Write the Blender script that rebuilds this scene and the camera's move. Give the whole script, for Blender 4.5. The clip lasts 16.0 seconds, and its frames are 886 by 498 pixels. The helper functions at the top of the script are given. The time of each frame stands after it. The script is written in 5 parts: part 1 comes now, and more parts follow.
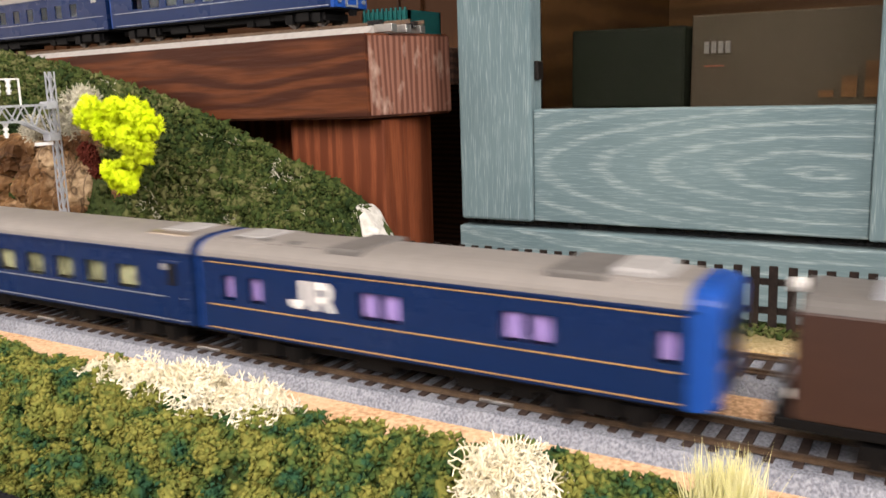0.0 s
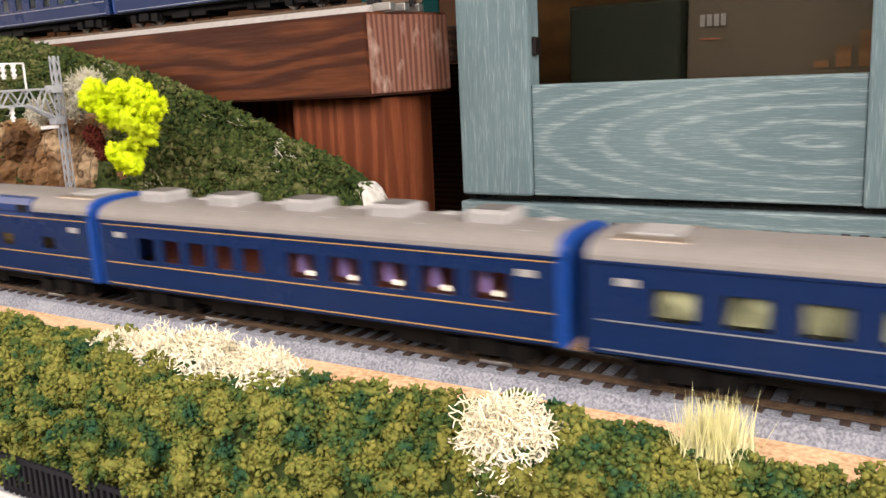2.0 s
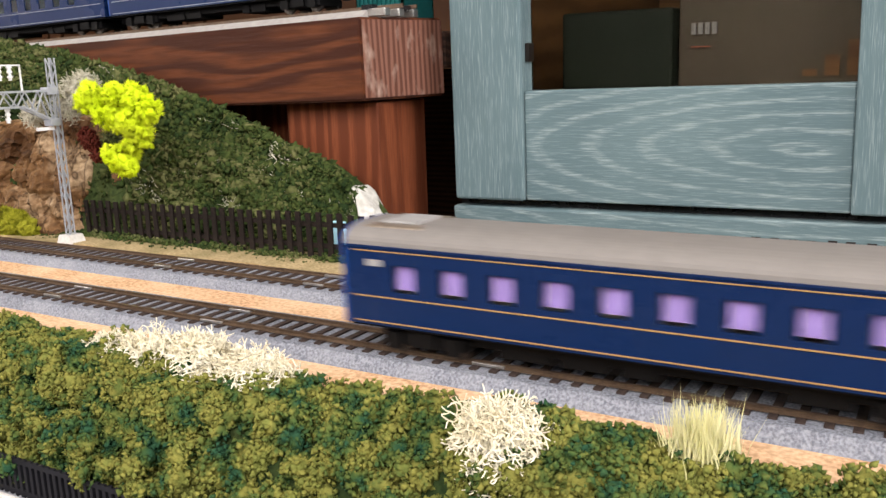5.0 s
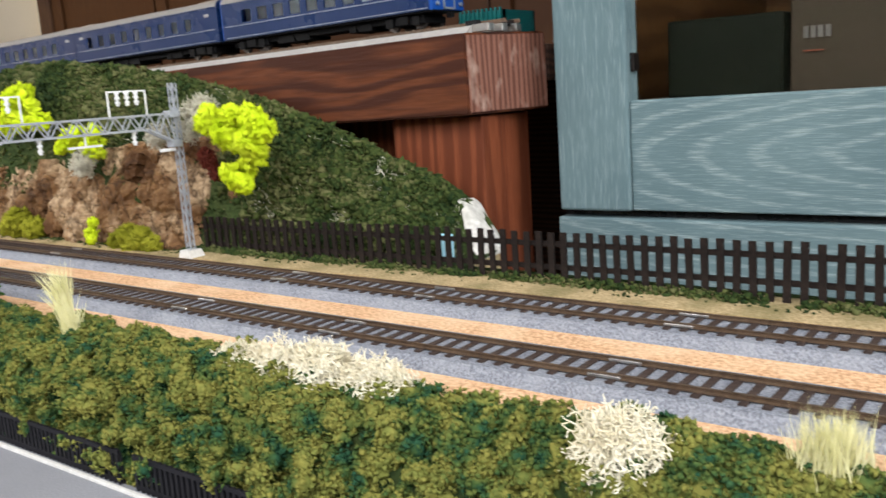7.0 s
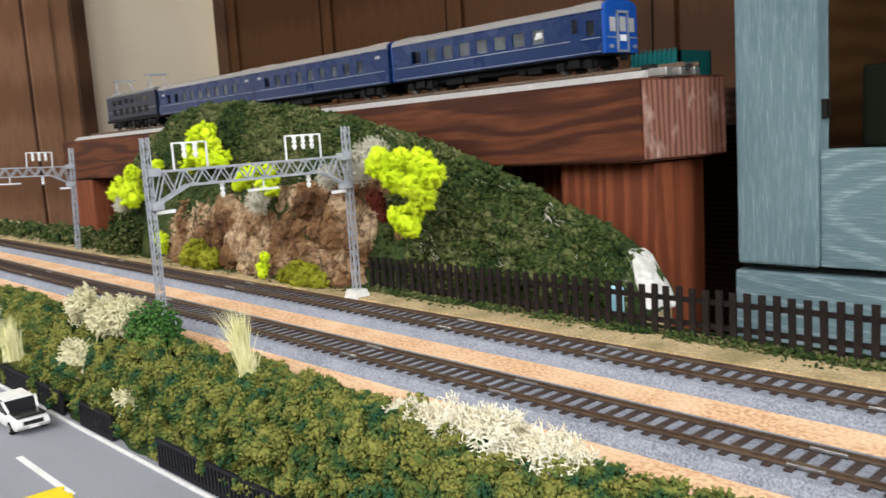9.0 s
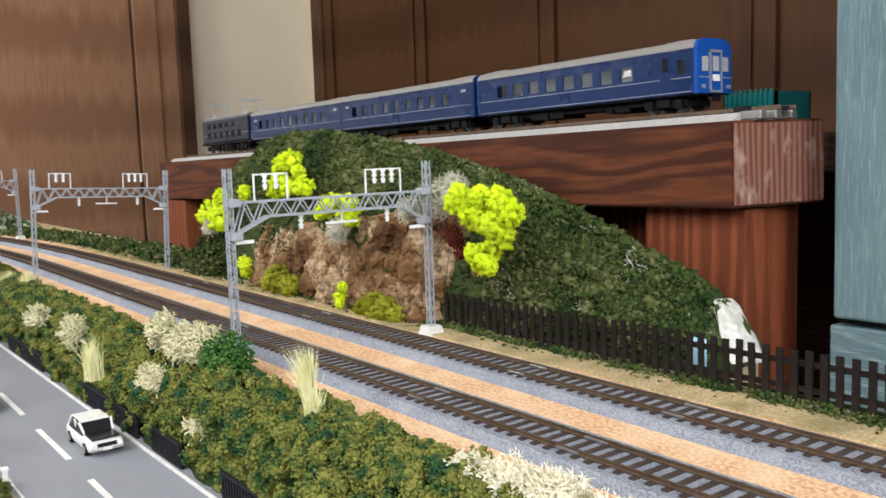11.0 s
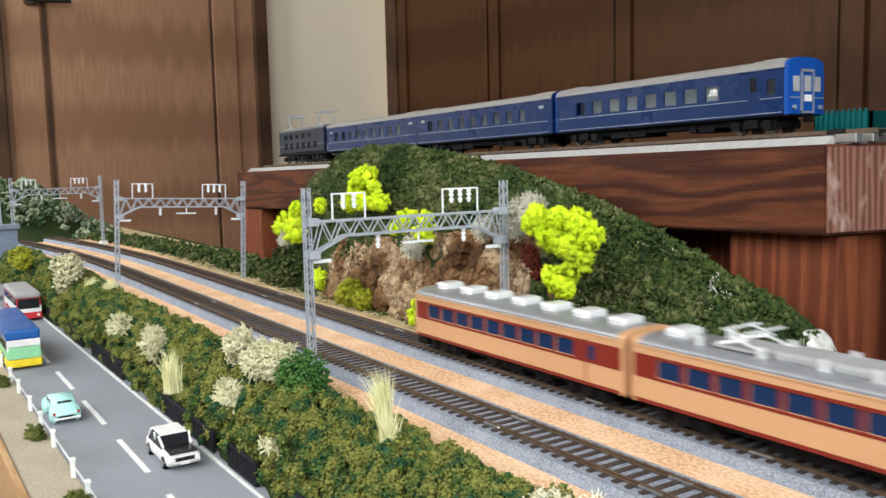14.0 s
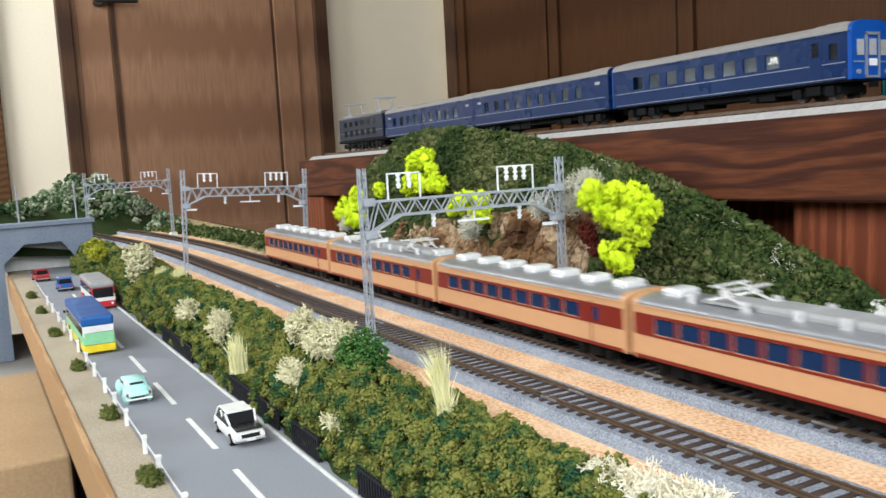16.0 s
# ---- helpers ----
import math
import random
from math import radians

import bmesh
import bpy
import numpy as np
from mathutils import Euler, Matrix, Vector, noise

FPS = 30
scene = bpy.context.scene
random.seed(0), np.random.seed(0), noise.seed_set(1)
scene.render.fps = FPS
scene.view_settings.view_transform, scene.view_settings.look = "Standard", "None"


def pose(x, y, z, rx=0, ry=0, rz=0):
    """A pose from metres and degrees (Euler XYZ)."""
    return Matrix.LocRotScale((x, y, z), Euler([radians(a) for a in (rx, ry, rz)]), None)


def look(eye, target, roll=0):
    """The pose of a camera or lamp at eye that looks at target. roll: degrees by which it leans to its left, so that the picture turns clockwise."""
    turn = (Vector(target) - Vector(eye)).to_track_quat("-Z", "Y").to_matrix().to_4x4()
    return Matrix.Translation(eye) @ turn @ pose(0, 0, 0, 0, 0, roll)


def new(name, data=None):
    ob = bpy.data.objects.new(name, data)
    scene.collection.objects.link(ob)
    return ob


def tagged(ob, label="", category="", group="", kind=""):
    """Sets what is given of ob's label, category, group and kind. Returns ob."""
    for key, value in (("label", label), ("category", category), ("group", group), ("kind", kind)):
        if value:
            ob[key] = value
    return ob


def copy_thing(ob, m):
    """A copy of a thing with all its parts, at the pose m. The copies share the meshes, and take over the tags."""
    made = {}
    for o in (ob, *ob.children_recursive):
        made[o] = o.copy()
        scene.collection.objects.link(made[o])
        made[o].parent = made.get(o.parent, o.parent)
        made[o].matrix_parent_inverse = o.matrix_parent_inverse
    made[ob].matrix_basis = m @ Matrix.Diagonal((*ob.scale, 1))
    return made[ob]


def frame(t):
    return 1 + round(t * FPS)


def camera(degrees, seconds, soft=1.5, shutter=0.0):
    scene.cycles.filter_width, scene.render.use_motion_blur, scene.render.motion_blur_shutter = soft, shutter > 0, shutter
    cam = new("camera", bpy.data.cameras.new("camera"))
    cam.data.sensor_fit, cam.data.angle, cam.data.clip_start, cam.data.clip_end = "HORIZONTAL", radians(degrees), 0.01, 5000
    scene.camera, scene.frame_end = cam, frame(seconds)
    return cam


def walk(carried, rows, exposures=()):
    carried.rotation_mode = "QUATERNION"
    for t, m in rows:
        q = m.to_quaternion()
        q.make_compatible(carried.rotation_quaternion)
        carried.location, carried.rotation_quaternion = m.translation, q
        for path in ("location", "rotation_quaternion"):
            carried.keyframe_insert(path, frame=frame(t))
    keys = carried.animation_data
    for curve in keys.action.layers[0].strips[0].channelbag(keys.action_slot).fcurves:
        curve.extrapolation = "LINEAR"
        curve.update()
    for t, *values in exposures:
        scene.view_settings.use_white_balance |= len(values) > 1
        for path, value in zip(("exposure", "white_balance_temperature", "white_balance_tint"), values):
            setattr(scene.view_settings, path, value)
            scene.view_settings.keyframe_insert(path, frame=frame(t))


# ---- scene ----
cam = camera(54.2, 16.0, shutter=0.8)
PATH = [
    (0, (0.484, -0.239, 0.1), (-0.522, 1.446, -0.285), -1.4),
    (0.5, (0.484, -0.244, 0.099), (-0.517, 1.439, -0.308), -1.6),
    (1, (0.485, -0.245, 0.097), (-0.528, 1.43, -0.316), -1.6),
    (1.5, (0.486, -0.247, 0.096), (-0.535, 1.421, -0.32), -1.8),
    (2, (0.49, -0.246, 0.095), (-0.523, 1.428, -0.321), -2.4),
    (2.5, (0.49, -0.247, 0.095), (-0.511, 1.435, -0.316), -2.5),
    (3, (0.49, -0.248, 0.095), (-0.509, 1.436, -0.315), -2.2),
    (3.5, (0.489, -0.249, 0.096), (-0.507, 1.437, -0.313), -1.8),
    (6, (0.493, -0.251, 0.096), (-0.512, 1.43, -0.312), -2.2),
    (6.5, (0.49, -0.256, 0.098), (-0.63, 1.355, -0.289), -3.0),
    (7, (0.489, -0.257, 0.097), (-0.695, 1.312, -0.273), -3.7),
    (7.5, (0.485, -0.259, 0.101), (-0.78, 1.254, -0.234), -3.7),
    (8, (0.481, -0.258, 0.105), (-0.852, 1.2, -0.208), -3.8),
    (8.5, (0.476, -0.257, 0.108), (-0.909, 1.155, -0.189), -3.5),
    (9, (0.473, -0.255, 0.109), (-0.968, 1.101, -0.181), -3.4),
    (9.5, (0.473, -0.25, 0.109), (-1.008, 1.066, -0.165), -2.8),
    (10, (0.471, -0.246, 0.111), (-1.043, 1.035, -0.144), -2.2),
    (12.5, (0.468, -0.242, 0.121), (-1.169, 0.889, -0.079), -1.9),
    (13, (0.466, -0.242, 0.122), (-1.182, 0.873, -0.079), -1.7),
    (13.5, (0.463, -0.242, 0.124), (-1.195, 0.857, -0.083), -1.4),
    (14, (0.461, -0.243, 0.125), (-1.206, 0.841, -0.083), -1.3),
    (14.5, (0.463, -0.244, 0.123), (-1.227, 0.804, -0.09), -1.8),
    (15, (0.463, -0.242, 0.122), (-1.245, 0.773, -0.102), -2.2),
    (15.5, (0.465, -0.24, 0.121), (-1.261, 0.745, -0.108), -2.6),
    (16, (0.466, -0.24, 0.119), (-1.277, 0.714, -0.111), -3.0),
]
# the clip's camera adapts its brightness and white balance as the view changes
ADAPT = [(0, .20, 7150, 18), (3.7, .20, 7250, 20), (6, .03, 6400, 12), (10, -.03, 6250, 10), (13, .03, 6200, 8), (16, .01, 6000, 6)]
walk(cam, [(t, look(eye, target, roll)) for t, eye, target, roll in PATH], ADAPT)

# ---- world and light: daylight through the room's windows ----
world = bpy.data.worlds.new("world")
scene.world = world
world.use_nodes = True
wn = world.node_tree
sky = wn.nodes.new("ShaderNodeTexSky")
sky.sky_type = "NISHITA"
sky.sun_disc = False
sky.sun_elevation = radians(40)
sky.sun_rotation = radians(120)
wn.nodes["Background"].inputs[1].default_value = 0.08
wn.links.new(sky.outputs[0], wn.nodes["Background"].inputs[0])


def window_light(name, m, w, h, power, colour):
    data = bpy.data.lights.new(name, "AREA")
    data.shape, data.size, data.size_y, data.energy, data.color = "RECTANGLE", w, h, power, colour
    ob = new(name, data)
    ob.matrix_world = m
    return ob


window_light("south_window_light", look((0.5, -1.24, 1.08), (0.2, 0.1, 0.0)), 1.9, 1.1, 40, (1.0, 0.97, 0.93))
window_light("east_window_light", look((2.56, -0.3, 1.0), (0.2, 0.1, 0.05)), 1.5, 1.1, 58, (1.0, 0.98, 0.95))
window_light("southwest_window_light", look((-1.7, -1.24, 1.0), (-2.35, 0.35, 0.2)), 0.9, 1.0, 46, (1.0, 0.98, 0.95))

# ---- materials ----


def nodes_of(name, rough=0.6, metal=0.0):
    m = bpy.data.materials.new(name)
    m.use_nodes = True
    t = m.node_tree
    b = t.nodes["Principled BSDF"]
    b.inputs["Roughness"].default_value, b.inputs["Metallic"].default_value = rough, metal
    b.inputs["Specular IOR Level"].default_value = 0.12 if rough > 0.48 else 0.40
    return m, t, b


def put(t, kind, **ins):
    n = t.nodes.new(kind)
    for k, v in ins.items():
        n.inputs[k.replace("_", " ")].default_value = v
    return n


def ramp(t, src, stops):
    r = t.nodes.new("ShaderNodeValToRGB")
    e = r.color_ramp.elements
    while len(e) < len(stops):
        e.new(0.5)
    for el, (p, c) in zip(e, stops):
        el.position, el.color = p, (*c, 1)
    t.links.new(src, r.inputs[0])
    return r.outputs[0]


def mix(t, f, a, b, kind="MIX"):
    n = t.nodes.new("ShaderNodeMix")
    n.data_type, n.blend_type = "RGBA", kind
    for s, v in ((0, f), (6, a), (7, b)):
        if hasattr(v, "is_linked") or hasattr(v, "links"):
            t.links.new(v, n.inputs[s])
        elif s == 0:
            n.inputs[0].default_value = v
        else:
            n.inputs[s].default_value = (*v, 1)
    return n.outputs[2]


def coords(t, scale=(1, 1, 1)):
    c = t.nodes.new("ShaderNodeTexCoord")
    mp = t.nodes.new("ShaderNodeMapping")
    mp.inputs["Scale"].default_value = scale
    t.links.new(c.outputs["Object"], mp.inputs[0])
    return mp.outputs[0]


def bump(t, b, src, strength, dist):
    n = put(t, "ShaderNodeBump", Strength=strength, Distance=dist)
    t.links.new(src, n.inputs["Height"])
    t.links.new(n.outputs[0], b.inputs["Normal"])


def speckled(name, c1, c2, c3, rough=0.7, fine=900, broad=30, metal=0.0, strength=0.3, dist=0.0006, broad_mix=0.4):
    """A surface in two colours at a fine grain, stained with a third at a broad scale."""
    m, t, b = nodes_of(name, rough, metal)
    co = coords(t)
    n1, n2 = put(t, "ShaderNodeTexNoise", Scale=fine, Detail=4.0), put(t, "ShaderNodeTexNoise", Scale=broad, Detail=5.0)
    t.links.new(co, n1.inputs[0]), t.links.new(co, n2.inputs[0])
    a = ramp(t, n1.outputs[0], [(0.36, c1), (0.64, c2)])
    f = ramp(t, n2.outputs[0], [(0.45, (0, 0, 0)), (0.7, (broad_mix,) * 3)])
    t.links.new(mix(t, f, a, c3), b.inputs["Base Color"])
    rr = put(t, "ShaderNodeMapRange", To_Min=max(0.02, rough - 0.1), To_Max=min(1, rough + 0.12))
    t.links.new(n2.outputs[0], rr.inputs[0]), t.links.new(rr.outputs[0], b.inputs["Roughness"])
    bump(t, b, n1.outputs[0], strength, dist)
    return m


def plain(name, c, rough=0.5, metal=0.0, vary=0.12):
    dark = tuple(x * (1 - vary) for x in c)
    return speckled(name, c, dark, tuple(x * (1 - 2 * vary) for x in c), rough, 300, 40, metal, 0.06, 0.0003, 0.5)


def grained(name, dark, light, scale, stretch, rings=8.0, rough=0.5, distort=3.0, strength=0.25, dist=0.0008, detail=4.0):
    """Wood with growth bands along its length and fine fibres."""
    m, t, b = nodes_of(name, rough)
    co = coords(t, stretch)
    w = put(t, "ShaderNodeTexWave", Scale=rings, Distortion=distort, Detail=detail, Detail_Scale=1.6)
    w.bands_direction = "Y" if "end_grain" in name else "X" if "post" in name else "Z"
    n = put(t, "ShaderNodeTexNoise", Scale=scale, Detail=6.0)
    t.links.new(co, w.inputs[0]), t.links.new(co, n.inputs[0])
    a = ramp(t, w.outputs[1], [(0.15, dark), (0.75, light)])
    f = ramp(t, n.outputs[0], [(0.4, (0, 0, 0)), (0.65, (0.55,) * 3)])
    t.links.new(mix(t, f, a, dark), b.inputs["Base Color"])
    bump(t, b, n.outputs[0], strength, dist)
    return m


def island(name, colours, rough=0.85, fine=700, patch=25, jitter=0.55, swing=1.6):
    """Foliage: each granule takes a colour of its own, drifting in broad patches."""
    m, t, b = nodes_of(name, rough)
    g = t.nodes.new("ShaderNodeNewGeometry")
    co = coords(t)
    n = put(t, "ShaderNodeTexNoise", Scale=patch, Detail=3.0)
    t.links.new(co, n.inputs[0])
    ad = t.nodes.new("ShaderNodeMath")
    ad.operation = "MULTIPLY_ADD"
    t.links.new(n.outputs[0], ad.inputs[0])
    ad.inputs[1].default_value = swing
    sb = t.nodes.new("ShaderNodeMath")
    sb.operation = "MULTIPLY_ADD"
    t.links.new(g.outputs["Random Per Island"], sb.inputs[0])
    sb.inputs[1].default_value, sb.inputs[2].default_value = jitter, 0.5 - swing / 2 - jitter / 2 + 0.02
    t.links.new(sb.outputs[0], ad.inputs[2])
    k = len(colours) - 1
    t.links.new(ramp(t, ad.outputs[0], [(0.15 + 0.7 * i / k, c) for i, c in enumerate(colours)]), b.inputs["Base Color"])
    n1 = put(t, "ShaderNodeTexNoise", Scale=fine, Detail=3.0)
    t.links.new(co, n1.inputs[0])
    bump(t, b, n1.outputs[0], 0.6, 0.0008)
    return m


def glassy(name, tint=(0.9, 0.95, 0.95), rough=0.05):
    m, t, b = nodes_of(name, rough)
    b.inputs["Base Color"].default_value = (*tint, 1)
    b.inputs["Transmission Weight"].default_value = 1.0
    b.inputs["IOR"].default_value = 1.1
    return m


M = dict(
    cork=speckled("cork", (0.84, 0.56, 0.34), (0.50, 0.28, 0.15), (0.88, 0.66, 0.44), 0.9, 520, 35, 0, 0.5, 0.0008, 0.5),
    sand=speckled("sand", (0.56, 0.44, 0.26), (0.34, 0.26, 0.13), (0.16, 0.15, 0.06), 0.95, 600, 40, 0, 0.6, 0.001, 0.7),
    ballast=speckled("ballast", (0.33, 0.355, 0.41), (0.15, 0.165, 0.20), (0.36, 0.385, 0.43), 0.9, 1100, 60, 0, 0.8, 0.0010),
    sleeper=speckled("sleeper_plastic", (0.062, 0.044, 0.038), (0.040, 0.029, 0.026), (0.10, 0.075, 0.062), 0.75, 500, 90),
    rail=speckled("rail_brown", (0.135, 0.090, 0.058), (0.090, 0.060, 0.041), (0.20, 0.14, 0.095), 0.45, 500, 60, 0.35),
    steel=plain("steel", (0.55, 0.54, 0.52), 0.3, 0.9),
    road=speckled("road_grey", (0.29, 0.30, 0.33), (0.24, 0.25, 0.28), (0.20, 0.205, 0.22), 0.8, 1200, 14, 0, 0.25, 0.0003, 0.5),
    line=speckled("road_line", (0.80, 0.80, 0.78), (0.70, 0.70, 0.68), (0.5, 0.5, 0.5), 0.7, 700, 60),
    verge=speckled("verge_board", (0.46, 0.40, 0.31), (0.36, 0.30, 0.22), (0.28, 0.25, 0.18), 0.9, 700, 25),
    boardedge=grained("board_edge", (0.36, 0.21, 0.10), (0.56, 0.36, 0.19), 60, (4, 30, 60), 3, 0.7),
    lattice=plain("painted_grey_metal", (0.40, 0.43, 0.48), 0.5, 0.2),
    insulator=plain("white_porcelain", (0.82, 0.84, 0.86), 0.3),
    concrete=speckled("plinth_concrete", (0.72, 0.72, 0.70), (0.60, 0.60, 0.58), (0.45, 0.44, 0.4), 0.85, 600, 80),
    fence=speckled("fence_black_brown", (0.020, 0.014, 0.012), (0.010, 0.008, 0.0075), (0.036, 0.026, 0.021), 0.7, 700, 60),
    blackfence=plain("black_plastic", (0.018, 0.018, 0.022), 0.5),
    beam=grained("charred_cedar", (0.046, 0.0150, 0.0085), (0.112, 0.036, 0.015), 24, (1.5, 12, 13), 1.7, 0.5, 17.0, 0.35, 0.0012, 2.0),
    post=grained("cedar_post", (0.12, 0.034, 0.016), (0.22, 0.066, 0.029), 30, (26, 26, 2.2), 1.1, 0.5, 9.0, 0.35, 0.0012),
    darkwood=grained("dark_shelf_wood", (0.022, 0.012, 0.009), (0.06, 0.03, 0.02), 40, (2, 20, 20), 3, 0.5),
    door=grained("brown_door_wood", (0.190, 0.098, 0.055), (0.265, 0.146, 0.085), 14, (14, 14, 0.9), 1.4, 0.55, 2.0, 0.15, 0.001),
    doordark=grained("door_frame_wood", (0.040, 0.020, 0.012), (0.075, 0.038, 0.020), 14, (14, 14, 0.9), 1.4, 0.55, 2.0, 0.15, 0.001),
    # darker than the door wood; the weaker light is in the colour
    cupboard=grained("shaded_cupboard_wood", (0.046, 0.0185, 0.0070), (0.068, 0.0295, 0.0112), 14, (14, 14, 0.9), 1.4, 0.55, 2.0, 0.15, 0.001),
    paper=speckled("beige_wallpaper", (0.78, 0.70, 0.56), (0.72, 0.64, 0.50), (0.68, 0.60, 0.46), 0.9, 260, 5, 0, 0.4, 0.001, 0.4),
    # greyer than white plaster, so the unseen walls bounce less light
    white=speckled("greyed_plaster", (0.36, 0.34, 0.31), (0.33, 0.31, 0.28), (0.29, 0.27, 0.24), 0.9, 200, 4, 0, 0.2, 0.001),
    floorwood=grained("floor_wood", (0.07, 0.035, 0.018), (0.15, 0.08, 0.04), 20, (1, 10, 10), 2, 0.4),
    turf=speckled("hill_turf", (0.050, 0.075, 0.022), (0.022, 0.038, 0.012), (0.11, 0.12, 0.045), 0.95, 420, 35, 0, 0.8, 0.002, 0.5),
    turfbits=island("hill_turf_bits", [(0.015, 0.031, 0.009), (0.034, 0.057, 0.015), (0.058, 0.078, 0.020), (0.13, 0.135, 0.055)]),
    hedge=island("hedge_foam", [(0.022, 0.074, 0.038), (0.052, 0.100, 0.029), (0.118, 0.148, 0.036), (0.235, 0.228, 0.054), (0.175, 0.195, 0.047)], 0.9, 1400, 95, 0.22, 2.2),
    earth=speckled("embankment_earth", (0.030, 0.052, 0.016), (0.016, 0.03, 0.010), (0.06, 0.065, 0.02), 0.95, 500, 40),
    bushgreen=island("bush_green", [(0.024, 0.090, 0.020), (0.055, 0.140, 0.030), (0.095, 0.185, 0.045)]),
    lime=island("lime_moss", [(0.60, 0.80, 0.010), (0.76, 0.93, 0.020), (0.84, 0.97, 0.06)], 0.8, 900, 60, 0.4, 1.2),
    lichen=island("cream_lichen", [(0.74, 0.67, 0.48), (0.84, 0.79, 0.62), (0.90, 0.87, 0.74)], 0.8, 900, 60),
    lichengreen=island("pale_lichen", [(0.42, 0.40, 0.23), (0.58, 0.55, 0.34), (0.70, 0.66, 0.45)], 0.8, 900, 60),
    vergegrass=island("verge_grass_olive", [(0.05, 0.075, 0.02), (0.12, 0.14, 0.035), (0.20, 0.20, 0.06)], 0.9, 900, 60),
    lichengrey=island("grey_lichen", [(0.36, 0.35, 0.26), (0.52, 0.50, 0.40), (0.66, 0.64, 0.54)], 0.8, 900, 60),
    yellowbush=island("olive_yellow_moss", [(0.16, 0.17, 0.012), (0.30, 0.31, 0.02), (0.40, 0.40, 0.04)], 0.8, 900, 60),
    farleaf=island("far_foliage", [(0.028, 0.060, 0.026), (0.070, 0.115, 0.052), (0.18, 0.22, 0.13), (0.38, 0.41, 0.29)], 0.9, 500, 26, 0.3, 2.0),
    straw=island("straw_grass", [(0.68, 0.66, 0.32), (0.80, 0.77, 0.44), (0.87, 0.84, 0.56)], 0.8, 900, 60),
    snowwhite=speckled("bare_plaster", (0.70, 0.69, 0.66), (0.50, 0.49, 0.46), (0.30, 0.30, 0.24), 0.85, 260, 50, 0, 0.8, 0.002),
    paleblue=plain("pale_blue_foam", (0.38, 0.68, 0.82), 0.7),
    deckblue=plain("deck_blue", (0.007, 0.036, 0.155), 0.32, 0, 0.06),
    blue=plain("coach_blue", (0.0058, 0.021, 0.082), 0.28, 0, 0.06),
    # coach blue with the light on the coach ends painted in
    bluelit=plain("lit_coach_end_blue", (0.008, 0.064, 0.31), 0.32, 0, 0.06),
    roof=plain("coach_roof_grey", (0.235, 0.222, 0.21), 0.55, 0, 0.08),
    roofdark=plain("roof_grille", (0.15, 0.145, 0.14), 0.5),
    vent=plain("roof_cooler_grey", (0.36, 0.36, 0.36), 0.5),
    gold=plain("gold_stripe", (0.46, 0.28, 0.11), 0.4),
    silver=plain("silver_stripe", (0.34, 0.37, 0.42), 0.3, 0.4),
    under=plain("underframe_black", (0.0045, 0.0045, 0.005), 0.6),
    wheel=plain("wheel_steel", (0.10, 0.09, 0.085), 0.35, 0.8),
    cream=speckled("coach_interior_cream", (0.72, 0.68, 0.44), (0.44, 0.42, 0.24), (0.20, 0.20, 0.10), 0.7, 160, 90, 0, 0.1, 0.0003, 0.8),
    # mottled cream for sheets that make the windows look lit
    litwindow=speckled("lit_window_cream", (0.26, 0.25, 0.15), (0.09, 0.09, 0.05), (0.04, 0.04, 0.025), 0.7, 110, 190, 0, 0.1, 0.0003, 0.8),
    tan=plain("interior_tan", (0.34, 0.22, 0.10), 0.7),
    bronze=plain("roof_unit_bronze", (0.30, 0.25, 0.20), 0.35, 0.5),
    purple=plain("curtain_lilac", (0.27, 0.18, 0.42), 0.7),
    redseat=plain("interior_red_brown", (0.22, 0.07, 0.04), 0.7),
    orange=plain("express_orange", (0.58, 0.325, 0.165), 0.35, 0, 0.05),
    red=plain("express_red", (0.19, 0.020, 0.012), 0.35, 0, 0.05),
    silverroof=plain("silver_roof", (0.30, 0.305, 0.32), 0.40, 0.4),
    # near-white paint stands for the highlights on silver roof fittings
    glintwhite=plain("cooler_highlight_white", (0.80, 0.80, 0.80), 0.25, 0.2),
    bluepane=plain("window_blue_black", (0.012, 0.03, 0.09), 0.12),
    darkpane=plain("window_dark", (0.012, 0.013, 0.016), 0.10),
    locoblue=plain("loco_dark_blue", (0.0035, 0.009, 0.028), 0.4),
    locobrown=plain("loco_brown", (0.045, 0.020, 0.014), 0.45),
    pane=glassy("coach_glass"),
    # grey tint dims what stands behind the cabinet door
    glass=glassy("cabinet_glass", (0.70, 0.70, 0.66), 0.02),
    whitepaint=plain("white_gloss", (0.82, 0.82, 0.80), 0.3),
    blackpaint=plain("black_gloss", (0.012, 0.012, 0.013), 0.25),
    mint=plain("mint_gloss", (0.46, 0.80, 0.76), 0.28),
    busblue=plain("bus_blue", (0.012, 0.10, 0.36), 0.35),
    busyellow=plain("bus_yellow", (0.86, 0.66, 0.02), 0.35),
    busgreen=plain("bus_green", (0.30, 0.66, 0.36), 0.4),
    carred=plain("car_red", (0.40, 0.03, 0.03), 0.3),
    carblue=plain("car_blue", (0.02, 0.10, 0.38), 0.3),
    busred=plain("bus_red", (0.52, 0.02, 0.03), 0.35),
    tyre=plain("tyre_black", (0.012, 0.012, 0.012), 0.8),
    tunnel=speckled("tunnel_blue_grey", (0.20, 0.24, 0.31), (0.16, 0.195, 0.26), (0.26, 0.29, 0.35), 0.7, 300, 20),
    tunnelblue=plain("tunnel_lining_blue", (0.07, 0.15, 0.27), 0.6),
    grey=speckled("grey_card", (0.38, 0.37, 0.35), (0.32, 0.31, 0.30), (0.27, 0.26, 0.25), 0.85, 300, 15),
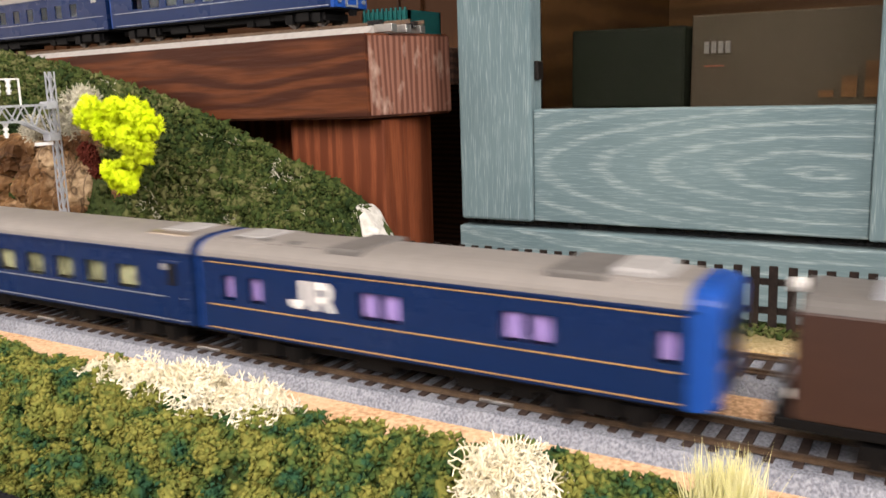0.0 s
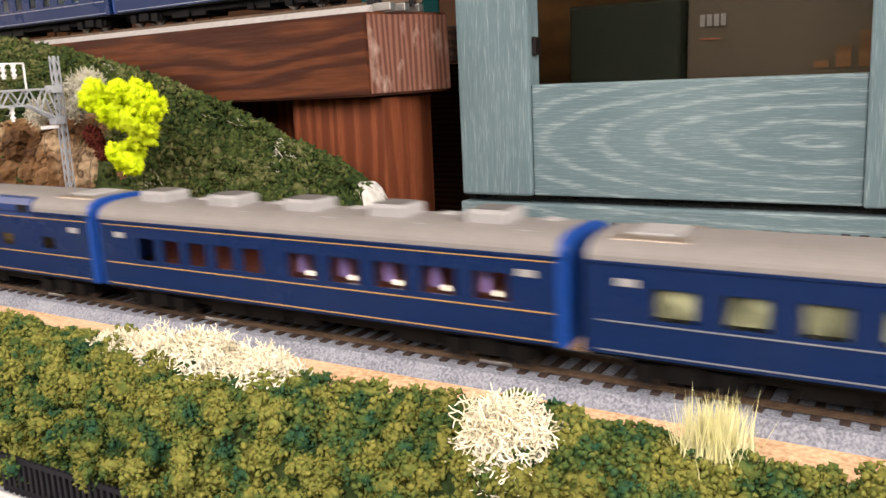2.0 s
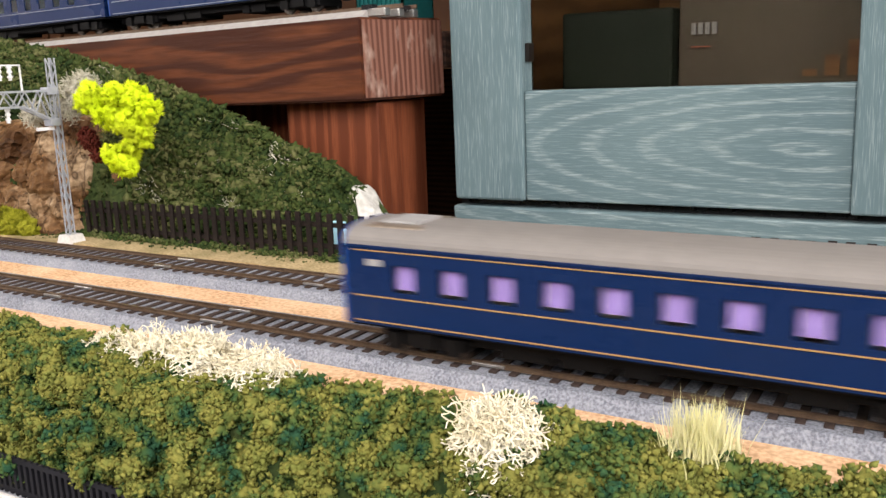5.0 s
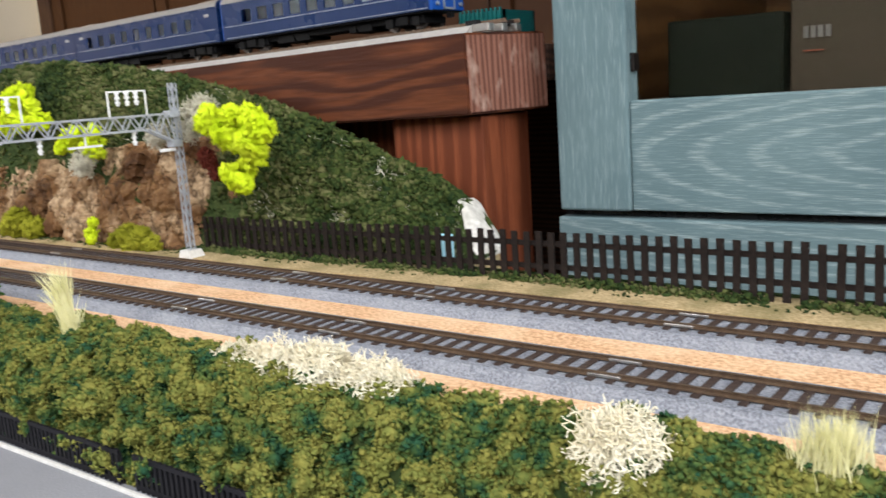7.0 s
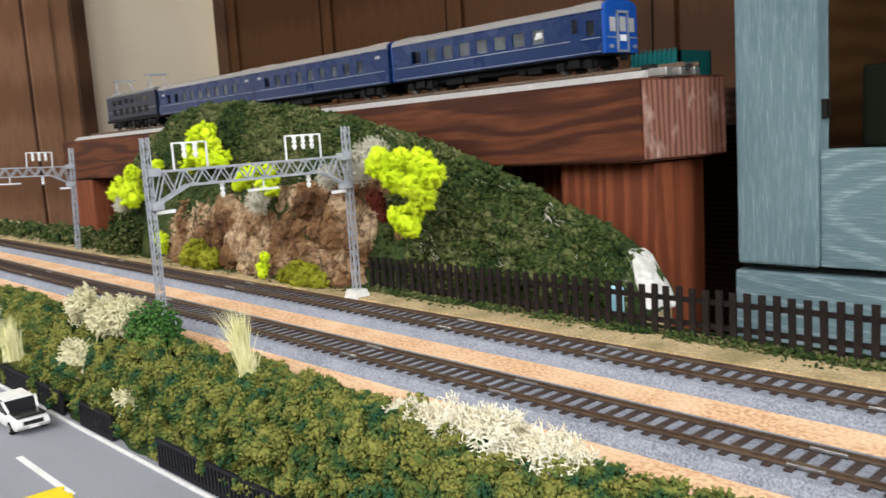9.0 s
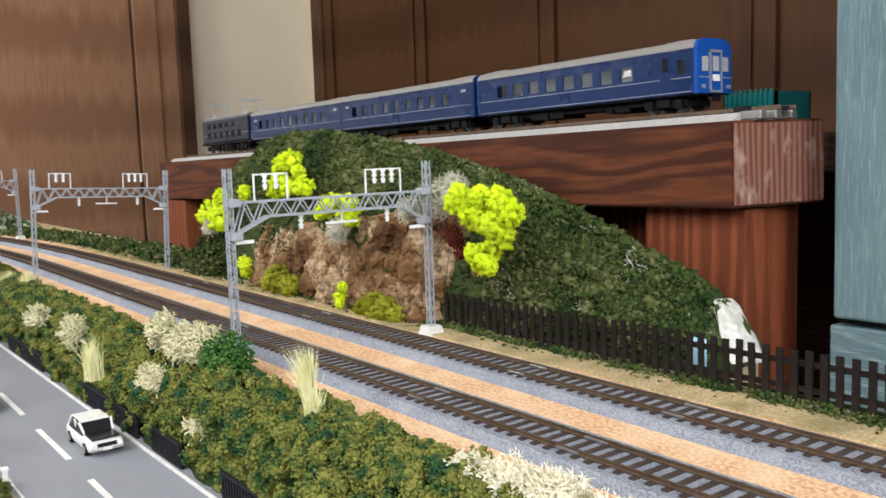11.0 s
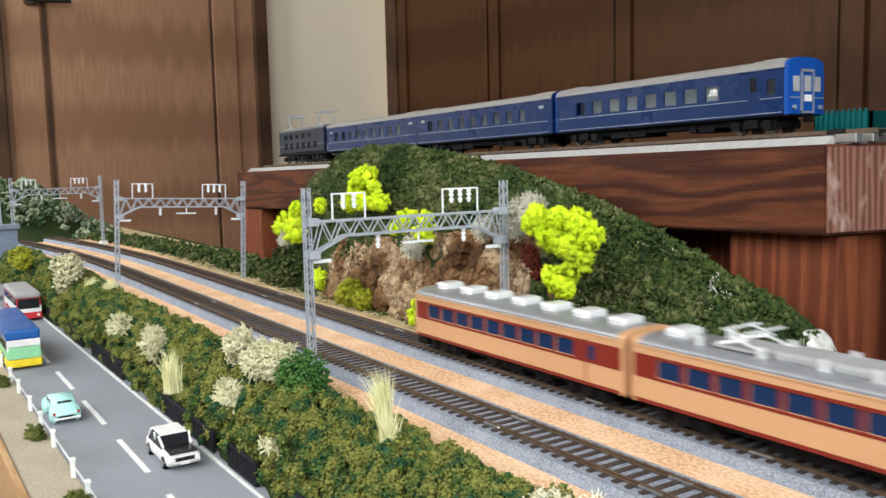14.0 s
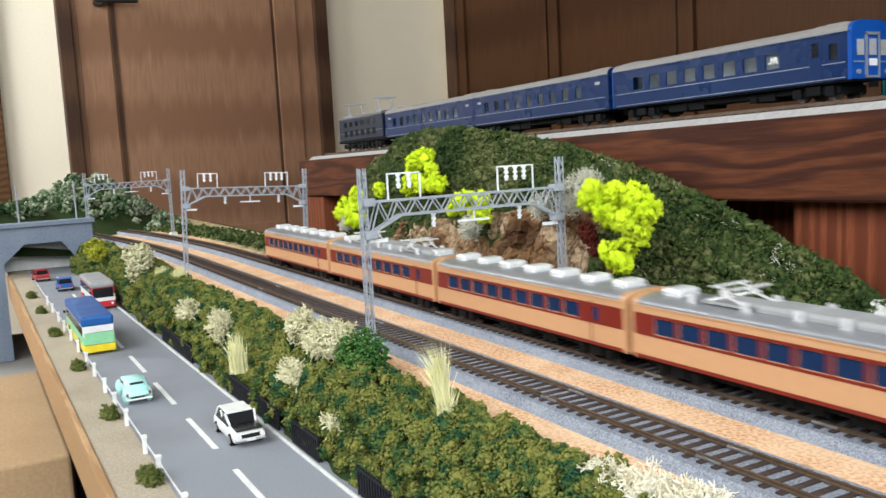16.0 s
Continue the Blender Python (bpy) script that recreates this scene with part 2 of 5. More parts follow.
    card=speckled("cardboard", (0.46, 0.32, 0.18), (0.40, 0.27, 0.15), (0.34, 0.22, 0.12), 0.85, 300, 10),
    teal=plain("teal_plastic", (0.006, 0.16, 0.16), 0.45),
    # inside wood and both boxes carry the cabinet's shade in their colours
    interior=grained("dimmed_cabinet_wood", (0.06, 0.028, 0.011), (0.11, 0.055, 0.021), 30, (1, 8, 8), 2, 0.5),
    greenbox=plain("shaded_green_card", (0.006, 0.009, 0.005), 0.6),
    shadedcarton=plain("shaded_white_card", (0.050, 0.040, 0.028), 0.6),
    brass=plain("dark_handle", (0.03, 0.026, 0.024), 0.35, 0.7),
)


def blue_wood_mat(name, upright):
    """Blue-grey stain, with pale pigment left in fine pores and along the growth rings."""
    m, t, b = nodes_of(name, 0.55)
    pores = coords(t, (520, 520, 22) if upright else (26, 520, 520))
    n = put(t, "ShaderNodeTexNoise", Scale=3.4, Detail=7.0, Distortion=0.4)
    t.links.new(pores, n.inputs[0])
    fig = coords(t, (26, 26, 2.6) if upright else (5.5, 26, 26))
    fig.node.inputs["Location"].default_value = (-7.2, 0, .3) if upright else (-2.35, 0, -1.15)
    w = put(t, "ShaderNodeTexWave", Scale=1.7, Distortion=3.6, Detail=3.0, Detail_Scale=1.0)
    w.wave_type, w.rings_direction = "RINGS", "Y"
    t.links.new(fig, w.inputs[0])
    soft = put(t, "ShaderNodeTexNoise", Scale=9.0, Detail=3.0)
    t.links.new(coords(t), soft.inputs[0])
    a = ramp(t, soft.outputs[0], [(0.3, (0.095, 0.152, 0.172)), (0.7, (0.140, 0.210, 0.228))])
    ring = ramp(t, w.outputs[1], [(0.62, (0, 0, 0)), (0.97, (0.14 if upright else 0.46,) * 3)])
    pore = ramp(t, n.outputs[0], [(0.42, (0.12,) * 3), (0.66, (1, 1, 1))])
    lined = mix(t, 1.0, ring, pore, "MULTIPLY")
    c = mix(t, lined, a, (0.42, 0.51, 0.51))
    f = ramp(t, n.outputs[0], [(0.52, (0, 0, 0)), (0.76, (0.50 if upright else 0.36,) * 3)])
    t.links.new(mix(t, f, c, (0.38, 0.48, 0.49)), b.inputs["Base Color"])
    bump(t, b, n.outputs[0], 0.35, 0.0006)
    return m


def sawn_end_mat():
    """Rough sawn end grain: uneven saw lines, pale dust in the hollows."""
    m, t, b = nodes_of("cedar_end_grain", 0.7)
    w = put(t, "ShaderNodeTexWave", Scale=1.0, Distortion=5.0, Detail=4.0, Detail_Scale=1.2)
    w.bands_direction = "Y"
    t.links.new(coords(t, (30, 75, 9)), w.inputs[0])
    n = put(t, "ShaderNodeTexNoise", Scale=110.0, Detail=6.0)
    t.links.new(coords(t, (1, 1, .5)), n.inputs[0])
    a = ramp(t, w.outputs[1], [(0.2, (0.11, 0.045, 0.030)), (0.8, (0.21, 0.100, 0.072))])
    f = ramp(t, n.outputs[0], [(0.54, (0, 0, 0)), (0.74, (0.75,) * 3)])
    t.links.new(mix(t, f, a, (0.46, 0.34, 0.28)), b.inputs["Base Color"])
    bump(t, b, n.outputs[0], 0.8, 0.0012)
    return m


def rock_mat():
    """Tinted plaster rock: pale slabs, rusty washes, and crevice shade painted along crack lines."""
    m, t, b = nodes_of("plaster_rock_crevice_shade", 0.55)
    co, tall = coords(t), coords(t, (1, 1, 0.45))
    v = put(t, "ShaderNodeTexVoronoi", Scale=44.0)
    v.feature = "DISTANCE_TO_EDGE"
    n0 = put(t, "ShaderNodeTexNoise", Scale=40.0, Detail=4.0)
    t.links.new(tall, n0.inputs[0])
    mx = t.nodes.new("ShaderNodeMix")
    mx.data_type = "RGBA"
    mx.inputs[0].default_value = 0.05
    t.links.new(tall, mx.inputs[6]), t.links.new(n0.outputs[1], mx.inputs[7])
    t.links.new(mx.outputs[2], v.inputs[0])
    n1, n2 = put(t, "ShaderNodeTexNoise", Scale=240.0, Detail=5.0), put(t, "ShaderNodeTexNoise", Scale=30.0, Detail=6.0)
    t.links.new(co, n1.inputs[0]), t.links.new(co, n2.inputs[0])
    a = ramp(t, n2.outputs[0], [(0.34, (0.080, 0.036, 0.014)), (0.48, (0.23, 0.125, 0.055)), (0.64, (0.52, 0.38, 0.235))])
    f = ramp(t, n1.outputs[0], [(0.40, (0.55,) * 3), (0.62, (0, 0, 0))])
    c = mix(t, f, a, (0.10, 0.052, 0.024))
    # dark lines put the shade of crevices into the colour
    k = ramp(t, v.outputs[0], [(0.0, (0.80,) * 3), (0.05, (0, 0, 0))])
    t.links.new(mix(t, k, c, (0.030, 0.015, 0.008)), b.inputs["Base Color"])
    bump(t, b, n1.outputs[0], 0.9, 0.002)
    return m


M["rock"] = rock_mat()
M["beamend"] = sawn_end_mat()
for k in ("blue", "bluelit", "roof"):
    M[k].node_tree.nodes["Principled BSDF"].inputs["Specular IOR Level"].default_value = 0.22
M["bluestile"], M["bluerail"] = blue_wood_mat("blue_stained_upright", True), blue_wood_mat("blue_stained_rail", False)

# ---- building helpers ----


def link(name, bm, material, parent=None, label="", smooth=False):
    me = bpy.data.meshes.new(name)
    bmesh.ops.recalc_face_normals(bm, faces=bm.faces)
    if smooth:
        for f in bm.faces:
            f.smooth = True
    bm.to_mesh(me)
    bm.free()
    me.materials.append(material)
    ob = new(name, me)
    if parent is not None:
        ob.parent = parent
    if label:
        ob["label"] = label
    return ob


part = link


def shared(name, me, parent, m):
    ob = new(name, me)
    ob.parent = parent
    ob.matrix_basis = m
    return ob


def thing(name, m, label, category, group="", kind=""):
    ob = new(name)
    ob.matrix_basis = m
    ob.empty_display_size = 0.01
    return tagged(ob, label, category, group, kind)


def box(bm, x0, x1, y0, y1, z0, z1, bevel=0.0):
    vs = [bm.verts.new(p) for p in ((x0, y0, z0), (x1, y0, z0), (x1, y1, z0), (x0, y1, z0), (x0, y0, z1), (x1, y0, z1), (x1, y1, z1), (x0, y1, z1))]
    fs = [bm.faces.new([vs[i] for i in q]) for q in ((0, 3, 2, 1), (4, 5, 6, 7), (0, 1, 5, 4), (1, 2, 6, 5), (2, 3, 7, 6), (3, 0, 4, 7))]
    if bevel:
        bmesh.ops.bevel(bm, geom=list({e for f in fs for e in f.edges}), offset=bevel, segments=2, affect="EDGES", profile=0.5)
    return bm


def B(*a, **k):
    return box(bmesh.new(), *a, **k)


def rod(bm, a, b, r, n=5, r2=None):
    a, b = Vector(a), Vector(b)
    d = (b - a).normalized()
    u = d.orthogonal().normalized()
    v = d.cross(u)
    r2 = r if r2 is None else r2
    ring = [[bm.verts.new(p + (u * math.cos(6.2832 * i / n) + v * math.sin(6.2832 * i / n)) * rr) for i in range(n)] for p, rr in ((a, r), (b, r2))]
    for i in range(n):
        bm.faces.new((ring[0][i], ring[0][(i + 1) % n], ring[1][(i + 1) % n], ring[1][i]))
    bm.faces.new(ring[0][::-1]), bm.faces.new(ring[1])
    return bm


def strip(bm, a, b, w, h):
    """A straight bar of rectangular section between two points."""
    a, b = Vector(a), Vector(b)
    d = (b - a).normalized()
    u = d.cross(Vector((0, 1, 0)))
    u = d.cross(Vector((1, 0, 0))) if u.length < 0.1 else u
    u.normalize()
    v = d.cross(u)
    ring = [[bm.verts.new(p + u * sx * w + v * sy * h) for sx, sy in ((-.5, -.5), (.5, -.5), (.5, .5), (-.5, .5))] for p in (a, b)]
    for i in range(4):
        bm.faces.new((ring[0][i], ring[0][(i + 1) % 4], ring[1][(i + 1) % 4], ring[1][i]))
    bm.faces.new(ring[0][::-1]), bm.faces.new(ring[1])


def loft(bm, rings, closed=True):
    """Skin through rings of points; the ends are capped."""
    vs = [[bm.verts.new(p) for p in r] for r in rings]
    n = len(vs[0])
    for a, b in zip(vs, vs[1:]):
        for i in range(n if closed else n - 1):
            bm.faces.new((a[i], a[(i + 1) % n], b[(i + 1) % n], b[i]))
    if closed:
        bm.faces.new(vs[0][::-1]), bm.faces.new(vs[-1])
    return bm


def granules(name, centres, sizes, material, parent=None, seed=1, squash=1.0, kind_faces=20, spike=0.35):
    """Many small lumpy grains in one mesh."""
    rng = np.random.default_rng(seed)
    bm = bmesh.new()
    if kind_faces == 20:
        bmesh.ops.create_icosphere(bm, subdivisions=1, radius=1)
    else:
        for p in ((1, 0, 0), (-1, 0, 0), (0, 1, 0), (0, -1, 0), (0, 0, 1), (0, 0, -1)):
            bm.verts.new(p)
        bm.verts.ensure_lookup_table()
        for a in (0, 1):
            for b in (2, 3):
                for c in (4, 5):
                    bm.faces.new([bm.verts[i] for i in ((a, b, c) if (a + b + c) % 2 else (a, c, b))])
    base = np.array([v.co[:] for v in bm.verts])
    bm.verts.index_update()
    tri = np.array([[v.index for v in f.verts] for f in bm.faces])
    bm.free()
    n, k = len(centres), len(base)
    q = rng.normal(size=(n, 4))
    q /= np.linalg.norm(q, axis=1)[:, None]
    w, x, y, z = q.T
    rot = np.stack([1 - 2 * (y * y + z * z), 2 * (x * y - z * w), 2 * (x * z + y * w), 2 * (x * y + z * w), 1 - 2 * (x * x + z * z), 2 * (y * z - x * w), 2 * (x * z - y * w), 2 * (y * z + x * w), 1 - 2 * (x * x + y * y)], 1).reshape(n, 3, 3)
    jit = base[None] * (1 + spike * rng.uniform(-1, 1.2, size=(n, k, 1)))
    pts = np.einsum("nij,nkj->nki", rot, jit) * np.asarray(sizes)[:, None, None]
    pts[..., 2] *= squash
    pts += np.asarray(centres)[:, None, :]
    faces = (tri[None] + (np.arange(n) * k)[:, None, None]).reshape(-1, 3)
    me = bpy.data.meshes.new(name)
    me.vertices.add(n * k)
    me.vertices.foreach_set("co", pts.reshape(-1))
    me.loops.add(len(faces) * 3)
    me.loops.foreach_set("vertex_index", faces.reshape(-1).astype(np.int32))
    me.polygons.add(len(faces))
    me.polygons.foreach_set("loop_start", np.arange(0, len(faces) * 3, 3, dtype=np.int32))
    me.update(calc_edges=True)
    me.validate()
    me.materials.append(material)
    ob = new(name, me)
    ob.parent = parent
    return ob

# ---- the room ----
WX, NY, SY, EX, FZ, CZ = -2.35, 1.36, -1.3, 2.6, -0.62, 1.75
tagged(link("floor", B(WX - .1, EX + .1, SY - .1, NY + .1, FZ - .1, FZ), M["floorwood"]), "dark brown wooden room floor", "floor", kind="structure")
tagged(link("ceiling", B(WX - .1, EX + .1, SY - .1, NY + .1, CZ, CZ + .1), M["white"]), "plaster ceiling, greyed to cut bounced light", "ceiling", kind="structure")
tagged(link("wall_north", B(WX - .1, EX + .1, NY, NY + .1, FZ, CZ), M["paper"]), "beige wallpapered wall", "wall", kind="structure")
tagged(link("wall_west", B(WX - .1, WX, SY, NY, FZ, CZ), M["paper"]), "beige wallpapered wall beside the door", "wall", kind="structure")


def wall_with_opening(name, axis, at, lo, hi, o0, o1):
    bm = bmesh.new()
    for a, b, z0, z1 in ((lo, o0, FZ, CZ), (o1, hi, FZ, CZ), (o0, o1, FZ, 0.5), (o0, o1, 1.66, CZ)):
        box(bm, a, b, at - .1, at, z0, z1) if axis == "y" else box(bm, at, at + .1, a, b, z0, z1)
    return tagged(link(name, bm, M["white"]), "plaster wall with a window opening, greyed to cut bounced light", "wall", kind="structure")


# out of view; the south wall stands close so its light falls steeply
wall_with_opening("wall_south", "y", SY, -1.0, EX, -0.48, 1.48)
wall_with_opening("wall_southwest", "y", SY, WX, -1.0, -2.16, -1.24)
wall_with_opening("wall_east", "x", EX, SY, NY, -1.05, 0.45)

# west door with its frame and handle
door = thing("door_1", pose(WX, 0, 0), "brown wood-grain panelled room door with dark lever handle, closed", "door", kind="structure")
part("door_leaf", B(0.0, 0.03, 0.085, 0.835, FZ + .01, 1.33), M["door"], door)
bm = bmesh.new()
for y0, y1 in ((0.10, 0.19), (0.70, 0.775)):
    box(bm, .03, .036, y0, y1, FZ + .03, 1.3, .002)
part("door_stile", bm, M["door"], door)
bm = bmesh.new()
for y in (0.195, 0.690):
    box(bm, .0305, .0325, y, y + .012, FZ + .12, 1.28)
part("panel_groove", bm, M["doordark"], door)
part("bottom_rail", B(.03, .037, .21, .69, FZ + .05, -.09, .002), M["door"], door)
for y0, y1 in ((0.045, 0.085), (0.835, 0.880)):
    part("door_frame", B(0, .05, y0, y1, FZ, 1.38, .003), M["doordark"], door)
bm = rod(bmesh.new(), (.03, .16, .60), (.075, .16, .60), .012, 12)
rod(bm, (.07, .15, .60), (.07, .27, .605), .008, 10)
part("door_handle", bm, M["brass"], door, "dark metal lever handle")

# bright window at the wall's far end
win = thing("window_1", pose(WX, -0.32, 0), "small window with an orange wooden frame", "window", kind="structure")
for y0, y1 in ((-.30, -.27), (.16, .20)):
    part("window_frame", B(0, .03, y0, y1, -.1, 1.2, .003), M["interior"], win)
part("window_sill", B(0, .04, -.30, .20, -.13, -.10, .003), M["interior"], win)
part("pane", B(.004, .008, -.27, .16, -.1, 1.2), M["darkpane"], win)

# panelled sliding doors on the north wall, their wood darkened to stand for shade
for i, (x0, x1) in enumerate(((-2.20, -1.14), (-1.135, -0.54), (-0.535, 0.06), (0.065, 1.2))):
    d = thing(f"door_{i + 2}", pose(0, NY, 0), "brown wood-grain cupboard door panel, darkened for weak light", "door", kind="structure")
    part("door_leaf", B(x0, x1, -.03, 0, FZ + .01, 1.5), M["cupboard"], d)
    mid = (x0 + x1) / 2
    for xa, xb in ((x0, x0 + .05), (x1 - .05, x1)) + (((mid - .05, mid - .005), (mid + .005, mid + .05)) if i == 0 else ()):
        part("door_stile", B(xa, xb, -.042, -.03, FZ + .01, 1.5, .002), M["cupboard"], d)
    part("door_edge", B(x0 - .004, x0, -.048, 0, FZ + .01, 1.5), M["doordark"], d)
tagged(link("trim", B(-2.272, -2.206, NY - .05, NY, FZ, 1.6, .003), M["doordark"]), "dark brown upright door frame board", "frame", kind="structure")

# ---- layout boards ----
GZ, RZ = -0.006, -0.045
X0, X1 = -1.75, 2.3


def curve_y(x):
    """Sideways bend of the tracks beyond the second portal."""
    return -0.13 * (-0.6 - x) ** 2 if x < -0.6 else 0.0


bm = bmesh.new()
xs = np.concatenate([np.linspace(X0, -0.6, 40), np.linspace(-0.55, X1, 30)])
loft(bm, [[(x, -0.046 + curve_y(x), GZ - .03), (x, -0.046 + curve_y(x), GZ), (x, 0.100, GZ), (x, 0.100, GZ - .03)] for x in xs])
tagged(link("ground", bm, M["cork"]), "orange-brown granulated cork baseboard under the tracks", "ground", kind="structure")
bm = bmesh.new()
loft(bm, [[(x, 0.0995 - .006 + .003 * noise.noise((x * 22, 0, 0)), GZ + .0001), (x, 0.0995 - .006 + .003 * noise.noise((x * 22, 0, 0)), GZ + .0012), (x, 0.186 if x < .205 else .130, GZ + .0016), (x, 0.186 if x < .205 else .130, GZ - .03)] for x in np.linspace(X0, X1, 400)])
tagged(link("pavement", bm, M["sand"]), "sandy yellow strip with thin grass along the fence", "ground", kind="structure")
# dark strip laid over the sand behind the fence
bm = bmesh.new()
loft(bm, [[(x, .1285 + .0015 * noise.noise((x * 40, 2, 0)), GZ + .0018), (x, .1285 + .0015 * noise.noise((x * 40, 2, 0)), GZ + .0026), (x, .1865 if x < .205 else .1305, GZ + .0030), (x, .1865 if x < .205 else .1305, GZ + .0018)] for x in np.linspace(-.02, X1, 200)])
tagged(link("dark_back_strip", bm, M["earth"]), "dark strip on the ground behind the picket fence", "ground", kind="structure")
tagged(link("table_frame", box(B(X0, .205, -0.078, .186, -.075, GZ - .031), .2055, X1, -.078, .129, -.075, GZ - .031), M["darkwood"]), "dark timber frame under the layout board", "table", kind="structure")

# road board, verge and edging
rd = thing("road", pose(0, 0, 0), "light grey model road with white centre dashes", "road", kind="structure")
part("road_surface", B(-1.35, X1, -0.163, -0.0620, RZ - .006, RZ), M["road"], rd)
dash = bpy.data.meshes.new("centre_dash")
bm = B(0, .070, -.0016, .0016, 0, .0003)
bm.to_mesh(dash), bm.free()
dash.materials.append(M["line"])
for i in range(-9, 12):
    shared("centre_dash", dash, rd, pose(.019 + i * .110, -.1285, RZ))
part("edge_line", B(-1.1, X1, -.1612, -.1602, RZ, RZ + .0003), M["line"], rd)
kerb = link("kerb", B(-.80, 1.4, -.0009, .0009, -.004, .0014, .0004), M["concrete"])
kerb.matrix_basis = pose(0, -0.0914, RZ, 0, 0, 0.46)
tagged(kerb, "pale concrete kerb strip beside the road", "kerb", kind="structure")
tagged(link("verge", B(-1.35, X1, -.189, -.1632, RZ - .006, RZ + .0005), M["verge"]), "bare brown fibreboard verge beside the road", "verge", kind="structure")
tagged(link("board_edging", B(-1.04, X1, -.1935, -.1892, RZ - .034, RZ + .0018, .0006), M["boardedge"]), "light brown timber edging of the layout", "edging", kind="structure")
tagged(link("board_underside", B(-1.04, X1, -.189, -.0905, RZ - .034, RZ - .0065), M["boardedge"]), "light timber board under the road", "board", kind="structure")
for x in (-.62, .75):
    leg = thing("table_leg", pose(x, -.13, FZ), "dark square timber table leg", "table leg", "legs under the layout")
    part("post", B(-.03, .03, -.03, .03, 0, RZ - .034 - FZ, .003), M["darkwood"], leg)
    part("brace", B(-.09, .09, -.012, .012, .36, .385, .002), M["darkwood"], leg)
cb = thing("cardboard_box", pose(-.45, -0.284, FZ), "closed brown cardboard box on the floor under the layout", "box")
part("box_body", B(-.2, .15, -.14, .1, 0, 0.503, .003), M["card"], cb)
part("box_flap", B(-.2, .15, -.022, -.018, 0.503, 0.505), M["card"], cb)
wc = thing("low_cabinet", pose(-1.10, -.34, FZ), "low dark cabinet with a pale top under the tunnel", "cabinet")
part("body", B(-.2, .2, -.30, .17, 0, .42, .004), M["darkwood"], wc)
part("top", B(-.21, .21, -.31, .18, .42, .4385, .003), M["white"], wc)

# ---- tunnel mouth ----
tn = thing("tunnel_portal", pose(-1.05, 0, 0), "blue-grey road tunnel portal with chamfered opening", "tunnel")
out = [(-.30, RZ - .135), (-.30, .036), (-.062, .031), (-.062, RZ - .03)]
inn = [(-.196, RZ - .0), (-.196, -.024), (-.166, .003), (-.108, .001), (-.092, -.02), (-.092, RZ)]
bm = bmesh.new()
for y0, y1, z0, z1 in ((-.30, -.196, RZ - .135, .030), (-.092, -.062, RZ - .03, .030), (-.196, -.092, .003, .030)):
    box(bm, -.02, 0, y0, y1, z0, z1)
for pts in (((-.196, -.026), (-.164, .0031), (-.196, .0031)), ((-.092, -.022), (-.092, .0031), (-.110, .0031))):
    loft(bm, [[(x, y, z) for y, z in pts] for x in (-.02, 0)])
part("face", bm, M["tunnel"], tn)
part("coping", B(-.024, .006, -.304, -.058, .030, .037, .001), M["tunnel"], tn)
bm = bmesh.new()
for y0, y1, z0, z1 in ((-.2005, -.1965, RZ, 0), (-.0915, -.0875, RZ, 0), (-.196, -.092, .004, .008)):
    box(bm, -.066, -.021, y0, y1, z0, z1)
part("lining", bm, M["tunnelblue"], tn, "dark blue tunnel lining")
part("end_panel", B(-.075, -.067, -.2, -.088, RZ, .004), M["concrete"], tn)
for y in (-.168, -.083):
    part("pole", rod(bmesh.new(), (-.01, y, .037), (-.01, y, .098), .0013, 6), M["lattice"], tn, "thin grey pole")
part("rear_block", B(-.29, -.0205, -.30, -.205, RZ - .135, .03), M["tunnel"], tn)

# ---- tracks ----
slp = bpy.data.meshes.new("sleeper")
bm = B(-.0013, .0013, -.0125, .0125, -.0030, -.0009)
bm.to_mesh(slp), bm.free()
slp.materials.append(M["sleeper"])


def track(yc, label):
    tr = thing("railway_track", pose(0, 0, 0), label, "track", "parallel tracks")
    bm = bmesh.new()
    sec = ((-.0190, GZ), (-.0158, -.0016), (.0158, -.0016), (.0190, GZ))
    loft(bm, [[(x, yc + curve_y(x) + a, z) for a, z in sec] for x in xs])
    part("ballast_bed", bm, M["ballast"], tr, "grey granular ballast bed")
    for s in (-1, 1):
        bm = bmesh.new()
        y = yc + s * .00825
        prof = ((-.0012, -.0010), (-.0012, -.0006), (-.0004, -.0004), (-.0005, .0002), (-.0007, .0006), (.0007, .0006), (.0005, .0002), (.0004, -.0004), (.0012, -.0006), (.0012, -.0010))
        loft(bm, [[(x, y + curve_y(x) + a, z) for a, z in prof] for x in xs])
        part("rail", bm, M["rail"], tr, "brown weathered rail")
        for x in (-.31, -.085, .14, .24, .365, .59):
            part("rail_joint", B(x - .006, x + .006, y - .0014, y + .0014, -.0009, .0002, .0002), M["steel"], tr, "bright steel rail joint")
    rng = np.random.default_rng(int(yc * 1000) + 3)
    for i in range(290):
        x = .98 - i * .0072
        shared("sleeper", slp, tr, pose(x, yc + curve_y(x), 0, 0, 0, rng.uniform(-.6, .6)))
    bm = bmesh.new()
    for x in list(np.arange(-1.72, .98 - 290 * .0072, .0072)) + list(np.arange(.99, 2.28, .0072)):
        box(bm, x - .0013, x + .0013, yc + curve_y(x) - .0125, yc + curve_y(x) + .0125, -.0030, -.0009)
    tagged(part("far_sleepers", bm, M["sleeper"], tr), kind="stuff")


track(0.0, "model railway track with brown rails on grey ballast, nearer the road")
track(0.065, "model railway track with brown rails on grey ballast, beside the fence")

# ---- catenary portals ----


def lattice_mast(bm, h, w=.0036):
    for sx in (-1, 1):
        for sy in (-1, 1):
